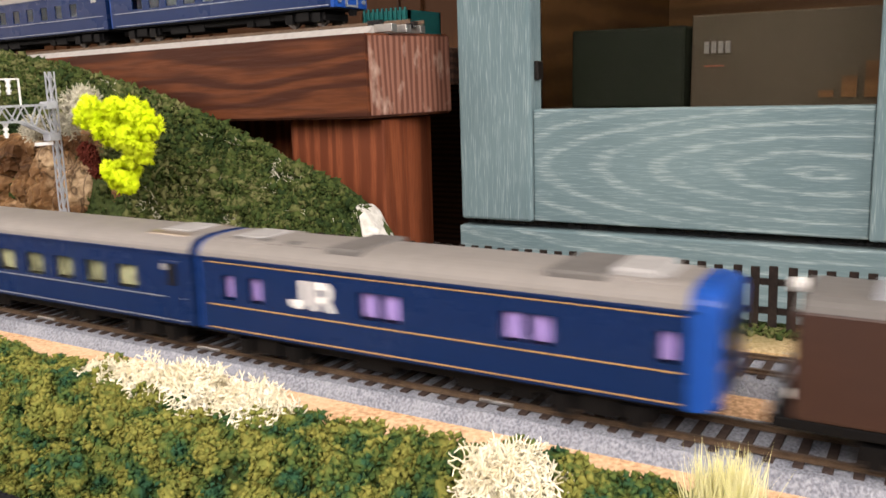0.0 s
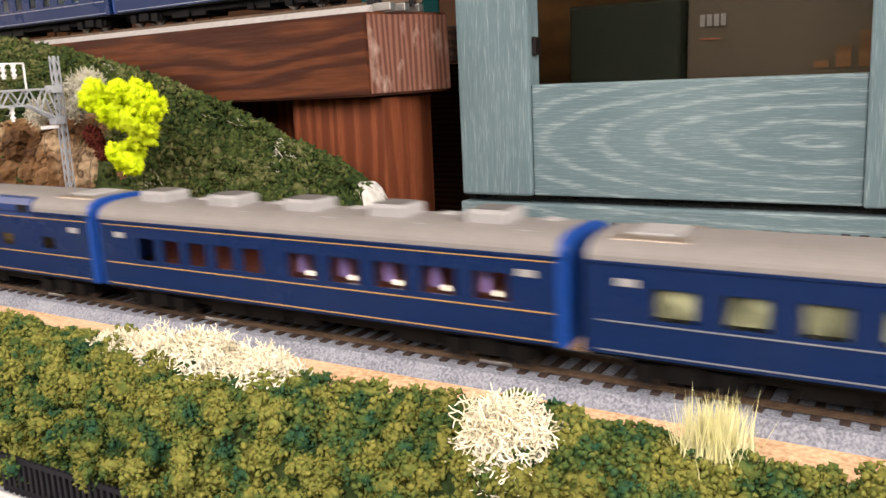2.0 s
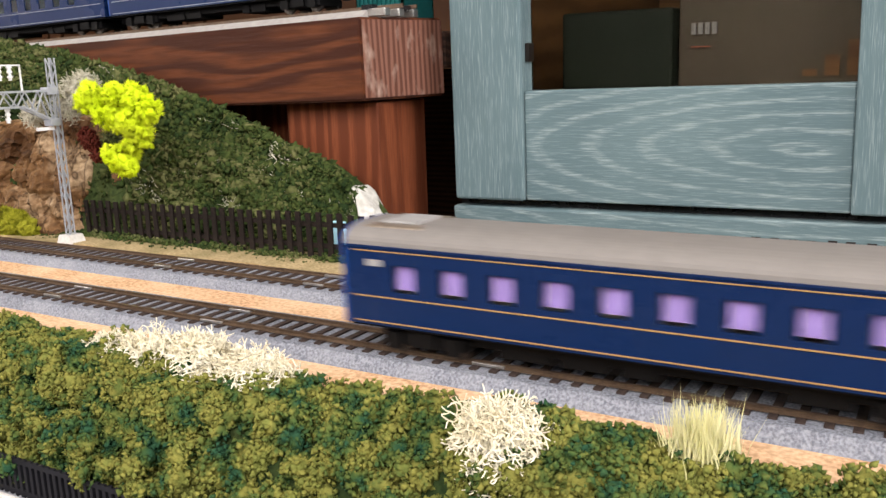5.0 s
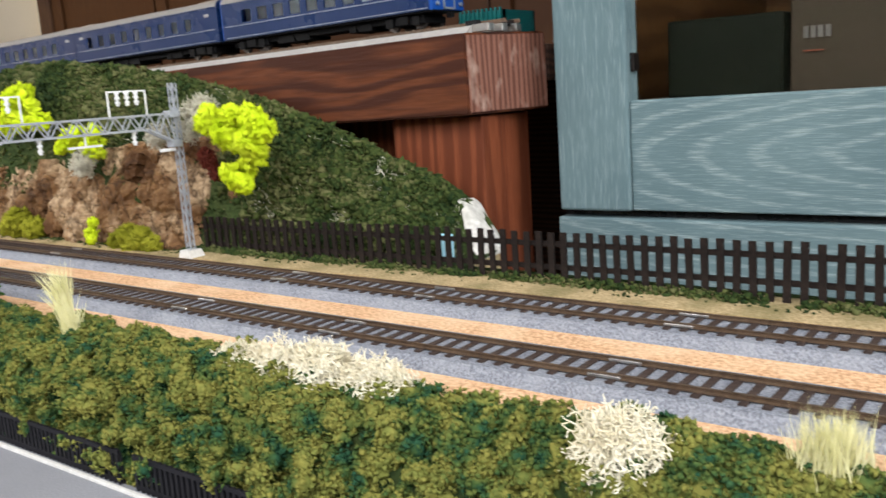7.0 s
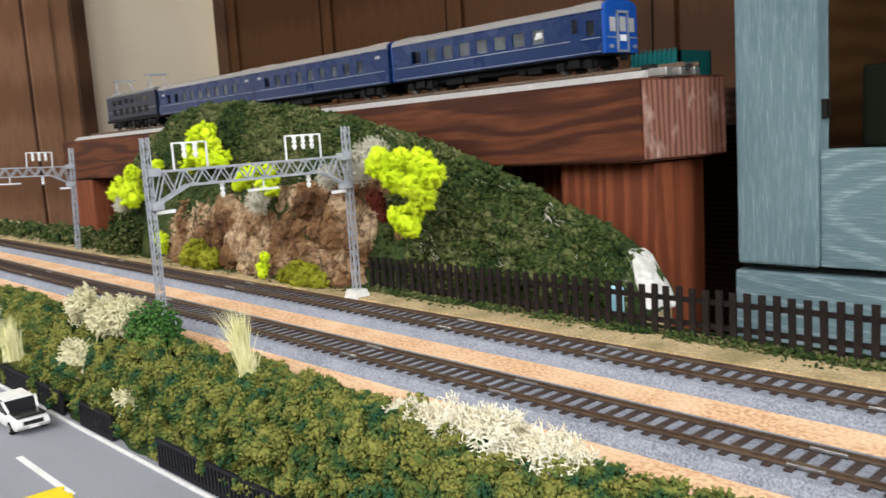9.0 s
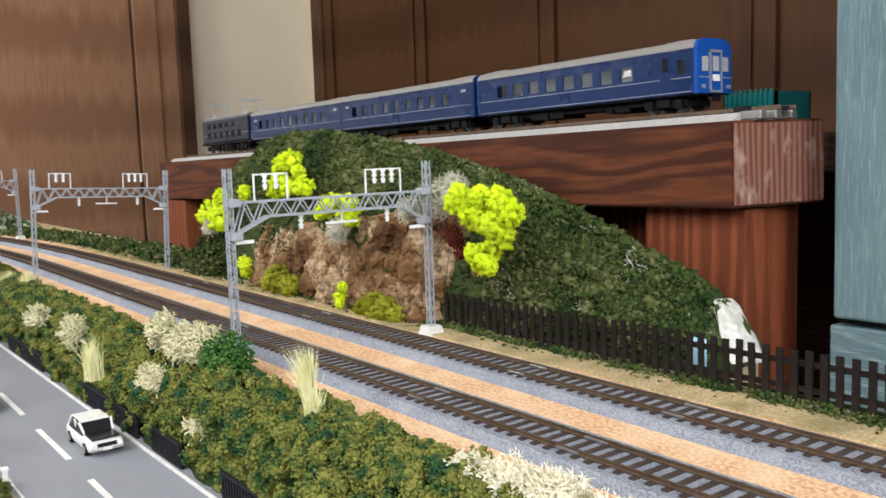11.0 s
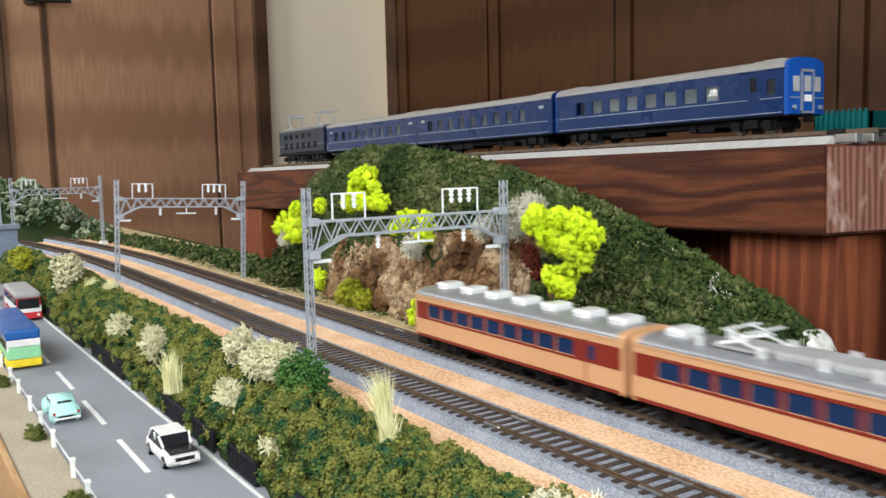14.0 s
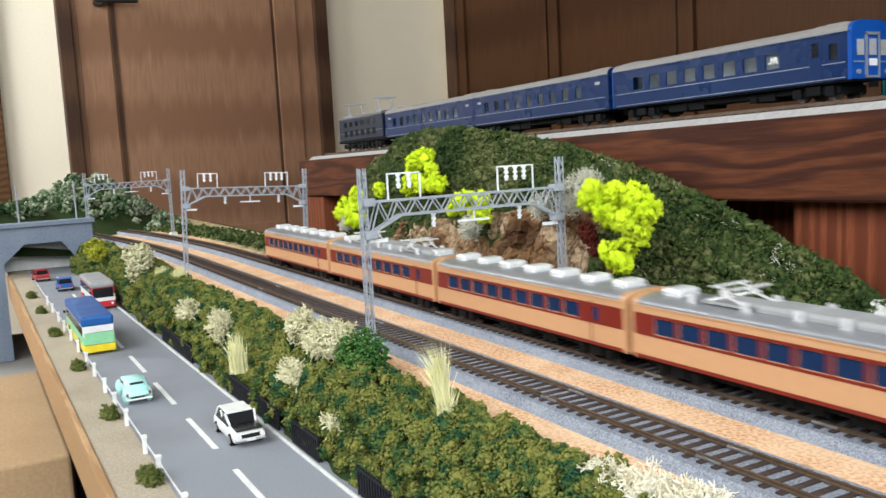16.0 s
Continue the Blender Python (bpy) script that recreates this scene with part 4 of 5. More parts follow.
loft(bm, rows, closed=False)
he = tagged(link("hill_edge", bm, M["snowwhite"], smooth=True), "bare white plaster edge of the hill", "hill", kind="structure")
md = he.modifiers.new("thickness", "SOLIDIFY")
md.thickness = .002
tagged(link("foam_block", B(.186, .195, .140, .144, GZ, .012, .001), M["paleblue"]), "small pale blue foam block behind the fence", "block")

# mosses on the rock
LG = "mosses on the hill"
moss("lime_moss", (0.052, 0.104, 0.06), [(-0.0120, -0.0028, 0.0250, 0.0096), (0.0000, 0.0021, 0.0180, 0.0113), (0.0100, -0.0028, 0.0270, 0.0072), (0.0250, -0.0007, 0.0250, 0.0091), (0.0330, 0.0000, 0.0180, 0.0083), (0.0230, -0.0007, 0.0100, 0.0106), (0.0100, 0.0007, 0.0120, 0.0081), (0.0200, 0.0021, 0.0010, 0.0082), (0.0050, 0.0028, -0.0120, 0.0091), (0.0000, -0.0014, -0.0080, 0.0062), (0.0090, 0.0028, -0.0170, 0.0054)], M["lime"], "bright lime-green moss bush on the rock", "bush", LG, 101)
moss("lime_moss", (-0.215, 0.112, 0.092), [(0.0160, -0.0021, 0.0200, 0.0096), (-0.0010, 0.0000, 0.0160, 0.0093), (-0.0070, 0.0000, 0.0060, 0.0104), (-0.0250, 0.0028, -0.0050, 0.0090), (0.0120, -0.0028, -0.0020, 0.0102), (0.0370, -0.0021, -0.0020, 0.0089), (0.0280, -0.0021, 0.0110, 0.0055)], M["lime"], "bright lime-green moss bush above the rock", "bush", LG, 102, subs=70, per=38, width=.0003)
moss("lime_moss", (-0.118, 0.11, 0.074), [(-0.0280, 0.0028, 0.0000, 0.0086), (-0.0350, -0.0007, -0.0060, 0.0053), (0.0080, 0.0014, -0.0060, 0.0096), (0.0170, -0.0028, 0.0060, 0.0058), (-0.0070, -0.0014, 0.0050, 0.0069)], M["lime"], "bright lime-green moss bush above the rock", "bush", LG, 103, subs=70, per=38, width=.0003)
moss("lime_moss", (-0.372, 0.108, 0.062), [(0.0110, 0.0028, 0.0030, 0.0133), (0.0210, -0.0007, -0.0080, 0.0114), (-0.0090, -0.0007, -0.0040, 0.0111), (0.0230, 0.0021, 0.0160, 0.0072)], M["lime"], "lime-green moss at the end of the hill", "bush", LG, 104, subs=70, per=38, width=.00034)
moss("lime_moss", (-0.31, 0.109, 0.074), [(0.0150, 0.0014, 0.0090, 0.0070)], M["lime"], "small lime-green moss clump", "bush", LG, 105, subs=60, per=34, width=.0003)
moss("lime_moss", (-0.303, 0.106, 0.01), [(0.0150, -0.0028, 0.0060, 0.0073), (0.0050, 0.0028, -0.0030, 0.0057)], M["lime"], "small lime-green moss clump on the rock", "bush", LG, 106, subs=60, per=34, width=.0003)
moss("lime_moss", (-0.124, 0.1, 0.006), [(0.0130, 0.0028, 0.0070, 0.0041), (0.0100, 0.0021, -0.0010, 0.0051), (0.0150, -0.0014, -0.0060, 0.0037)], M["lime"], "small lime-green moss clump on the rock", "bush", LG, 107, subs=60, per=34, width=.0003)
moss("olive_moss", (-.062, .104, -.001), [(-.020, 0, 0, .008), (-.006, 0, .004, .009), (.010, 0, .003, .009), (.022, 0, 0, .007), (.0, -.002, -.003, .008)], M["yellowbush"], "olive-yellow moss bush at the foot of the rock", "bush", LG, 108, per=60)
moss("olive_moss", (-0.245, 0.106, 0.0), [(0.0200, -0.0021, 0.0080, 0.0116), (-0.0010, 0.0021, -0.0000, 0.0081), (0.0440, -0.0014, 0.0040, 0.0092)], M["yellowbush"], "olive moss bush at the foot of the rock", "bush", LG, 109, per=60, width=.0004)
bush("dark_bush", (-.40, .112, .006), [(0, 0, 0, .018), (.02, 0, -.004, .014), (-.02, 0, -.004, .014), (.004, .004, .016, .016), (.03, 0, .012, .012)], .0016, M["turfbits"], "dark green bush at the hill's end", "bush", LG, 520, 110, .8)
for k, (x, y, z, q) in enumerate(((0.0160, 0.1100, 0.0890, 0.0095), (0.0040, 0.1120, 0.0790, 0.0068), (0.0230, 0.1120, 0.0930, 0.0065), (-0.1220, 0.1060, 0.0540, 0.0065), (-0.1150, 0.1060, 0.0610, 0.0049), (-0.3650, 0.1040, 0.0470, 0.0049), (-0.0340, 0.1140, 0.0750, 0.0057))):
    lichen((x, y, z), (q, .005, q), 22, M["lichengrey"], "grey-white lichen on the rock", 120 + k, "lichen on the rock", .00034, .2)
bush("rust_moss", (.027, .108, .058), [(0, 0, 0, .0055), (-.006, .002, .004, .005), (.004, .002, -.008, .005)], .0009, plain("rust_moss", (0.12, 0.025, 0.016), 0.9), "rust-red moss clump on the rock", "bush", LG, 260, 130, .9)
# thin grass at the foot of fence and rock
rng = np.random.default_rng(17)
n = 9000
x = rng.uniform(-1.0, .9, n)
y = np.where(rng.random(n) < .75, rng.normal(.1195, .0028, n), rng.uniform(.104, .135, n))
y = np.where(x < .0, rng.normal(.113, .006, n), y)
keep = [noise.noise((a * 30, b * 30, 2)) > -.12 for a, b in zip(x, y)]
x, y = x[keep], np.clip(y[keep], .097, .16)
tagged(granules("fence_grass", np.stack([x, y, np.full(len(x), GZ + .0016)], 1), rng.uniform(.0004, .0012, len(x)), M["turfbits"], None, 18, .8, 8, .8), "thin scattered grass along the fence", "grass", kind="stuff")
n = 5200
x = rng.uniform(-.02, .95, n)
y = np.clip(rng.normal(.1165, .0022, n), .108, .121)
keep = np.array([noise.noise((a * 45, 3, 2)) > -.25 for a in x])
x, y = x[keep], y[keep]
tagged(granules("fence_foot_grass", np.stack([x, y, GZ + .0012 + .0035 * rng.random(len(x)) * (y - .108) / .012], 1), rng.uniform(.0005, .0014, len(x)), M["turfbits"], None, 21, 1.0, 8, .9), "dark green grass at the foot of the fence", "grass", kind="stuff")
n = 2600
x = rng.uniform(-1.3, -.40, n)
y = np.array([.118 + curve_y(a) for a in x]) + rng.uniform(-.008, .06, n)
tagged(granules("trackside_scrub", np.stack([x, y, GZ + .001 + .008 * rng.random(n) ** 2], 1), rng.uniform(.0012, .0034, n), M["turfbits"], None, 19, 1.0, 20, .5), "dark green low scrub beside the far track", "scrub", kind="stuff")

# far wooded mound behind the tunnel and the track's bend
bm = bmesh.new()
rows = []


def mound(x, y):
    a = math.exp(-((x + 1.42) / .16) ** 2 - ((y + .02) / .13) ** 2) * .120
    b = math.exp(-((x + 1.25) / .14) ** 2 - ((y + .24) / .16) ** 2) * .085
    return -.035 + a + b


for x in np.linspace(-1.72, -1.08, 40):
    rows.append([(x, y, mound(x, y)) for y in np.linspace(-.42, .30, 40)])
loft(bm, rows, closed=False)
tagged(link("far_mound", bm, M["earth"], smooth=True), "dark wooded mound behind the tunnel", "hill", kind="structure")
rng = np.random.default_rng(23)
cs, rs = [], []
for _ in range(900):
    x, y = rng.uniform(-1.66, -1.11), rng.uniform(-.40, .26)
    z = mound(x, y)
    tr_y = curve_y(x)
    if z > -.02 and not (tr_y - .03 < y < tr_y + .095 and z < .02) and not (x > -1.33 and -.30 < y < -.055 and z < .036):
        cs.append((x, y, z + rng.uniform(0, .012))), rs.append(rng.uniform(.006, .015))
cs, rs = np.array(cs), np.array(rs)
pts = on_lobes(rng, cs, rs, 26)
tagged(granules("far_foliage", pts, rng.uniform(.0018, .0042, len(pts)), M["farleaf"], None, 24, 1.0, 20, .5), "dark and pale green foliage over the far mound", "foliage", kind="stuff")

# ---- timber beam shelf ----
TILT = pose(.178, .190, .128, 0, -1.0, 0)
bs = thing("timber_beam", TILT, "charred red-brown cedar beam carrying the display track", "beam")
bm = bmesh.new()
loft(bm, [[(x + sk * a, y, z) for y, z, a in ((0, -.050, 0), (.068, -.050, 1), (.068, 0, 1), (0, 0, 0))] for x, sk in ((-.92, 0), (0, .018))])
bmesh.ops.bevel(bm, geom=bm.edges[:], offset=.0012, segments=2, affect="EDGES")
part("beam_body", bm, M["beam"], bs)
bm = bmesh.new()
loft(bm, [[(x + .018 * a, y, z) for y, z, a in ((.0015, -.0485, .02), (.0665, -.0485, .98), (.0665, -.0015, .98), (.0015, -.0015, .02))] for x in (-.0005, .0006)])
part("end_grain", bm, M["beamend"], bs, "rough sawn end grain of the beam")
part("track_bed", loft(bmesh.new(), [[(x, y, z) for y, z in ((.008, 0), (.014, .0048), (.066, .0048), (.067, 0))] for x in (-.90, -.004)]), M["grey"], bs, "pale grey plastic track bed")
bm = bmesh.new()
for y in (.034, .0505):
    box(bm, -.90, .010, y - .0007, y + .0007, .006, .0085)
part("display_rail", bm, M["rail"], bs)
bm = bmesh.new()
for x in np.arange(-.895, -.006, .0085):
    box(bm, x - .0013, x + .0013, .0265, .058, .0048, .0062)
part("display_sleepers", bm, M["sleeper"], bs)
bm = bmesh.new()
for y in (.018, .034, .0505):
    box(bm, -.004, .009, y - .003, y + .003, .0005, .0055, .0006)
part("rail_joiner", bm, M["steel"], bs, "bright metal joiners at the track end")
bm = bmesh.new()
box(bm, -.012, -.004, .020, .026, .0055, .0085), box(bm, .0, .006, .044, .050, .004, .008)
part("buffer_clip", bm, M["blackpaint"], bs)
tagged(link("support_post", B(.104, .178, .205, .262, FZ, .0765, .001), M["post"]), "red-brown cedar post under the beam", "post", group="posts")
tagged(link("support_post", B(-.735, -.665, .195, .255, FZ, .061, .001), M["post"]), "red-brown cedar post under the beam's far end", "post", group="posts")
tagged(link("back_shelf", B(-.60, .197, .2595, .52, .096, .120, .002), M["darkwood"]), "dark wooden shelf behind the beam", "shelf")
tagged(link("lower_rail", B(-.54, .103, .240, .258, .035, .074, .001), M["post"]), "dark cedar cross rail under the beam", "beam")
tagged(link("back_board", B(-.62, .2055, .50, .515, FZ, .0955), M["darkwood"]), "dark boarding behind the posts", "board", kind="structure")
cr = thing("crate", pose(.113, .33, .120), "small open teal plastic crate on the shelf", "crate")
bm = bmesh.new()
for a in ((-.021, .021, -.022, .022, 0, .002), (-.021, .021, -.022, -.020, 0, .030), (-.021, .021, .020, .022, 0, .030), (-.021, -.019, -.022, .022, 0, .030), (.019, .021, -.022, .022, 0, .030)):
    box(bm, *a)
part("shell", bm, M["teal"], cr)
bm = bmesh.new()
for x in np.arange(-.019, .020, .004):
    box(bm, x, x + .0015, -.0235, -.0222, .002, .032)
part("ribs", bm, M["teal"], cr)

# ---- blue stained cabinet ----
cab = thing("display_cabinet", pose(0, .250, 0, 0, -.5, 0), "pale blue stained wooden display cabinet with a glass door", "cabinet")
part("side_panel", B(.2125, .2245, .018, .40, FZ, .75, .001), M["bluestile"], cab)
part("side_panel", B(.60, .612, .018, .40, FZ, .75, .001), M["bluestile"], cab)
# solid black strip stands for the shade between door and lower panel
part("gap_shade", B(.2130, .60, -.002, .003, .0062, .0107), M["blackpaint"], cab, "black strip for the shade in the gap under the door")
part("lower_panel", B(.2115, .612, -.011, .018, FZ, .0060, .0014), M["bluerail"], cab)
part("shelf", B(.2246, .60, .018, .388, .060, .076), M["interior"], cab)
part("top", B(.20, .62, -.004, .40, .75, .77, .002), M["bluerail"], cab)
part("back_panel", B(.2246, .60, .388, .40, FZ, .75), M["interior"], cab)
bm = B(.2246, .229, .020, .388, .076, .75)
part("inner_side", bm, M["interior"], cab)
part("stile", B(.2150, .2640, -.014, .004, .0108, .75, .0018), M["bluestile"], cab)
part("stile", B(.4490, .5030, -.014, .004, .0108, .75, .0012), M["bluestile"], cab)
part("bottom_rail", B(.2642, .4488, -.011, .003, .0112, .0785, .001), M["bluerail"], cab)
part("top_rail", B(.2642, .4488, -.011, .003, .66, .7495, .001), M["bluerail"], cab)
pn = part("glass_pane", B(.2642, .4488, .001, .003, .0788, .66), M["glass"], cab, "glass pane, tinted to dim the cabinet's inside")
pn.visible_shadow = False
part("hinge", B(.2641, .2668, -.0085, -.001, .096, .107, .0004), M["brass"], cab, "small dark hinge")
# box and carton colours are darkened to stand for the dim inside
gb = thing("green_box", pose(.279, .33, .0785), "dark green box standing inside the cabinet, darkened further for shade", "box")
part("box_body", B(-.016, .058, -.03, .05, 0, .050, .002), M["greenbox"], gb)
wb = thing("carton", pose(.342, .32, .0785), "cream carton with small red and grey print, darkened for the cabinet's shade", "box")
part("box_body", B(-.004, .150, -.01, .06, 0, .056, .001), M["shadedcarton"], wb)
bm = bmesh.new()
for k in range(4):
    box(bm, .004 + k * .0042, .007 + k * .0042, -.0113, -.0102, .033, .040)
part("printed_bar", bm, M["roofdark"], wb, "grey printed mark as plain bars")
part("printed_bar", B(.004, .016, -.0113, -.0102, .025, .0258), M["redseat"], wb, "red printed line")
bm = bmesh.new()
for k in range(6):
    box(bm, .070 + k * .012, .078 + k * .012, -.0113, -.0102, .006, .010 + .008 * (k % 3))
part("printed_bar", bm, M["interior"], wb, "brown printed picture as plain bars")

# ---- rolling stock ----
LAMPGLOW, lt, lb = nodes_of("lamp_glow", 0.5)
lb.inputs["Emission Color"].default_value = (1.0, 0.82, 0.55, 1)
lb.inputs["Emission Strength"].default_value = 1.2


def bogie(parent, x, z0=0.0):
    part("bogie_frame", B(x - .017, x + .017, -.0128, .0128, .0035, .0085, .0008), M["under"], parent, "black bogie frame")
    bm = bmesh.new()
    for s in (-1, 1):
        for q in (-.0115, .0115):
            box(bm, x + q - .003, x + q + .003, s * .0135 - .0012, s * .0135 + .0012, .0028, .0085)
        box(bm, x - .005, x + .005, s * .0135 - .001, s * .0135 + .001, .004, .0092)
    tagged(part("axle_box", bm, M["under"], parent), kind="stuff")
    for q in (-.0115, .0115):
        bm = bmesh.new()
        for s in (-1, 1):
            rod(bm, (x + q, s * .0072, .0054), (x + q, s * .0094, .0054), .0054, 18)
        rod(bm, (x + q, -.0095, .0054), (x + q, .0095, .0054), .0012, 8)
        part("wheelset", bm, M["wheel"], parent, "dark steel wheelset")


def arc(w, ze, zt, n=14):
    """Roof section from eave to eave."""
    out = []
    for i in range(n + 1):
        a = math.pi * i / n
        c, s = math.cos(a), math.sin(a)
        out.append((-w * (abs(c) ** .62) * (1 if c > 0 else -1), ze + (zt - ze) * s ** .8))
    return out


def outline(w, zb, ze, zt, n=14):
    """A coach's whole cross-section, from sill to sill over the roof."""
    return [(-w, zb), *arc(w, ze, zt, n), (w, zb)]


def end_hood(v, x, way, w, zb, ze, zt, material, depth=.0024, dome=0.0):
    """A raised band round the body's end, domed over where dome is above zero."""
    mid = (zb + zt) / 2
    steps = [(0, 1.016), (depth, 1.016)] + [(depth + dome * k / 4, 1.016 - .16 * (k / 4) ** 2) for k in (1, 2, 3, 4) if dome]
    rings = [[(x + way * a, y * q, mid + (z - mid) * (.5 + .5 * q)) for y, z in outline(w, zb, ze, zt)] for a, q in steps]
    part("end_hood", loft(bmesh.new(), rings), material, v, "raised painted end hood")


def car_shell(v, L, W, zb, ze, zt, wins, zw0, zw1, body, roof, inside, pane, waist=None, ends=None):
    """Side walls with real window openings, ends, roof and floor. A window may bring its own sill and head."""
    h, w = L / 2, W / 2
    wins = [(q[0], q[1], q[2] if len(q) > 2 else zw0, q[3] if len(q) > 2 else zw1) for q in wins]
    for s in (-1, 1):
        bm = bmesh.new()
        ya, yb = sorted((s * w, s * (w - .0011)))
        x = -h
        for a, b, za, zc in wins:
            box(bm, x, a, ya, yb, zb, ze)
            box(bm, a, b, ya, yb, zb, za), box(bm, a, b, ya, yb, zc, ze)
            x = b
        box(bm, x, h, ya, yb, zb, ze)
        bmesh.ops.remove_doubles(bm, verts=bm.verts, dist=.00001)
        part("side_wall", bm, waist or body, v)
        for a, b, za, zc in wins:
            yc = s * (w - .0007)
            q = part("window", B(a, b, yc - .0002, yc + .0002, za, zc), pane, v)
            q.visible_shadow = False
    for s in (-1, 1):
        part("end_wall", loft(bmesh.new(), [[(x, y, z) for y, z in outline(w, zb, ze, zt)] for x in (s * (h - .0001), s * (h + .0010))]), ends or body, v, "painted end wall" if ends else "")
    part("roof", loft(bmesh.new(), [[(x, y, z) for y, z in arc(w, ze, zt, 18)] for x in (-h, h)]), roof, v)
    bm = bmesh.new()
    for s in (-1, 1):
        ya, yb = sorted((s * (w - .0002), s * (w + .0005)))
        box(bm, -h, h, ya, yb, ze - .0006, ze + .0002)
    part("rain_gutter", bm, body, v)
    part("floor", B(-h, h, -w + .001, w - .001, zb - .001, zb + .001), M["under"], v)
    part("interior", B(-h + .004, h - .004, w * .25, w * .3, zb + .001, ze), inside, v, "light interior partition")
    part("interior_floor", B(-h + .004, h - .004, -w + .002, w - .002, zw0 - .006, zw0 - .004), inside, v)


def gear(v, L, seed):
    part("underframe", B(-L / 2 + .012, L / 2 - .012, -.0110, .0110, .0060, .0112, .0004), M["under"], v, "black underframe")
    rng = np.random.default_rng(seed)
    x = -L * .24
    while x < L * .24:
        d = rng.uniform(.008, .022)
        if rng.random() < .8:
            part("equipment_box", B(x, x + d - .002, -.0115, .0115, .0035, .0095, .0005), M["under"], v)
        x += d
    for x in (-L * .5 + .028, L * .5 - .028):
        bogie(v, x)
    for s in (-1, 1):
        xa, xb = sorted((s * L / 2, s * (L / 2 + .004)))
        part("coupler", B(xa, xb, -.0018, .0018, .006, .0095), M["under"], v)


def stripes(v, L, W, zs, material, h=.0007, gap=0.0):
    for z in zs:
        for s in (-1, 1):
            ya, yb = sorted((s * (W / 2 + .0001), s * (W / 2 + .0003)))
            part("stripe", B(-L / 2 + gap, L / 2 - gap, ya, yb, z, z + h), material, v)


def blue_coach(name, L, m, wins, label, stripe="gold", inside="cream", zw=(.0232, .0325), coolers=0, bulge=False, tail=False, lettered=None, bright=True, doors=(), curtain=None, group="blue train", plates=True, ze=.0386, zt=.0450, dome=0.0):
    v = thing(name, m, label, "railway coach", group)
    W = .035
    # lighter blue on the end walls stands for the light they catch
    car_shell(v, L, W, .0112, ze, zt, wins, zw[0], zw[1], M["blue"], M["roof"], M[inside], M["pane"], None, M["bluelit"] if bright else M["blue"])
    st = M[stripe]
    stripes(v, L, W, (.0122, .0210), st, .00042, .0035)
    if stripe == "gold":
        stripes(v, L, W, (.0368,), st, .00035, .0035)
    if bright:
        # the hood's colour holds the same painted-in light
        end_hood(v, L / 2 - .0018, 1, W / 2, .0110, ze, zt, M["bluelit"], dome=dome)
        if dome:
            xe = L / 2 + dome + .0004
            for q in (-1, 1):
                part("end_window", B(xe, xe + .0006, q * .0092 - .0026, q * .0092 + .0026, .0245, .0325, .0002), M["darkpane"], v)
            for z in (.0122, .0210):
                part("end_stripe", B(xe, xe + .0005, -.0145, .0145, z + .001, z + .0016), st, v)
            part("gangway_door", B(xe, xe + .0008, -.0048, .0048, .0135, .0335, .0003), M["blue"], v)
        elif not tail:
            part("gangway_bellows", B(L / 2 + .0005, L / 2 + .0030, -.0062, .0062, .0125, .0365, .0006), M["under"], v)
    for x in doors:
        for s in (-1, 1):
            ya, yb = sorted((s * (W / 2 - .0002), s * (W / 2 + .0004)))
            part("door", B(x - .0045, x + .0045, ya, yb, .0125, .0355, .0003), M["blue"], v)
            part("door_window", B(x - .0022, x + .0022, min(ya, yb) - .0002, max(ya, yb) + .0002, .026, .0345), M["darkpane"], v)
    for i in range(coolers):
        x = -.082 + .0385 * i
        part("roof_cooler", B(x - .0078, x + .0078, -.0066, .0066, zt - .003, zt + .0040, .0011), M["vent"], v, "pale grey roof cooler box")
        part("cooler_grille", B(x - .0060, x + .0060, -.0050, .0050, zt + .0041, zt + .0043), M["roofdark"], v)
        part("roof_vent", B(x + .012, x + .020, -.0120, -.0070, zt - .0042, zt - .0006, .0010), M["vent"], v)
        part("roof_vent", B(x + .014, x + .021, .0035, .0095, zt - .0032, zt + .0004, .0010), M["vent"], v)
    if not coolers:
        for x in (-L / 2 + .0165, L / 2 - .0165):
            part("roof_unit", B(x - .0115, x + .0115, -.0128, .0128, zt - .0062, zt - .0002, .0014), M["bronze"] if plates else M["roof"], v, "raised metal roof grille")
            part("roof_unit_lid", B(x - .0070, x + .0070, -.0080, .0080, zt - .0004, zt + .0006, .0004), M["vent"], v)
    if coolers:
        for a, b in [q[:2] for q in wins[5:]]:
            for s in (-1, 1):
                part("table_lamp", rod(bmesh.new(), ((a + b) / 2, s * .0125, zw[0] + .0002), ((a + b) / 2, s * .0125, zw[0] + .0016), .0010, 8), LAMPGLOW, v, "small glowing table lamp")
                ya, yb = sorted((s * .0095, s * .0115))
                part("curtain", B(a + .0004, a + .0030, ya, yb, zw[0] + .0005, zw[1] - .0005), M["purple"], v, "lilac curtain")
    if bulge:
        for s in (-1, 1):
            bm = bmesh.new()
            pts = ((s * .0178, .0372), (s * .0177, .0424), (s * .0160, .0450), (s * .0130, .0454), (s * .0130, .0372))
            loft(bm, [[(x, y, z) for y, z in pts] for x in (-.077, .067)])
            part("upper_deck", bm, M["deckblue"], v, "bright blue upper deck side")
            for x in (-.073, .034, .0605):
                ya, yb = sorted((s * .0165, s * .0178))
                part("upper_window", B(x - .0035, x + .0045, ya - .0002, yb + .0002, .0388, .0424), M["darkpane"], v)
    if lettered is not None:
        x, z, k = lettered
        for s in (-1, 1):
            ya, yb = sorted((s * (W / 2 + .0001), s * (W / 2 + .0004)))
            bm = bmesh.new()
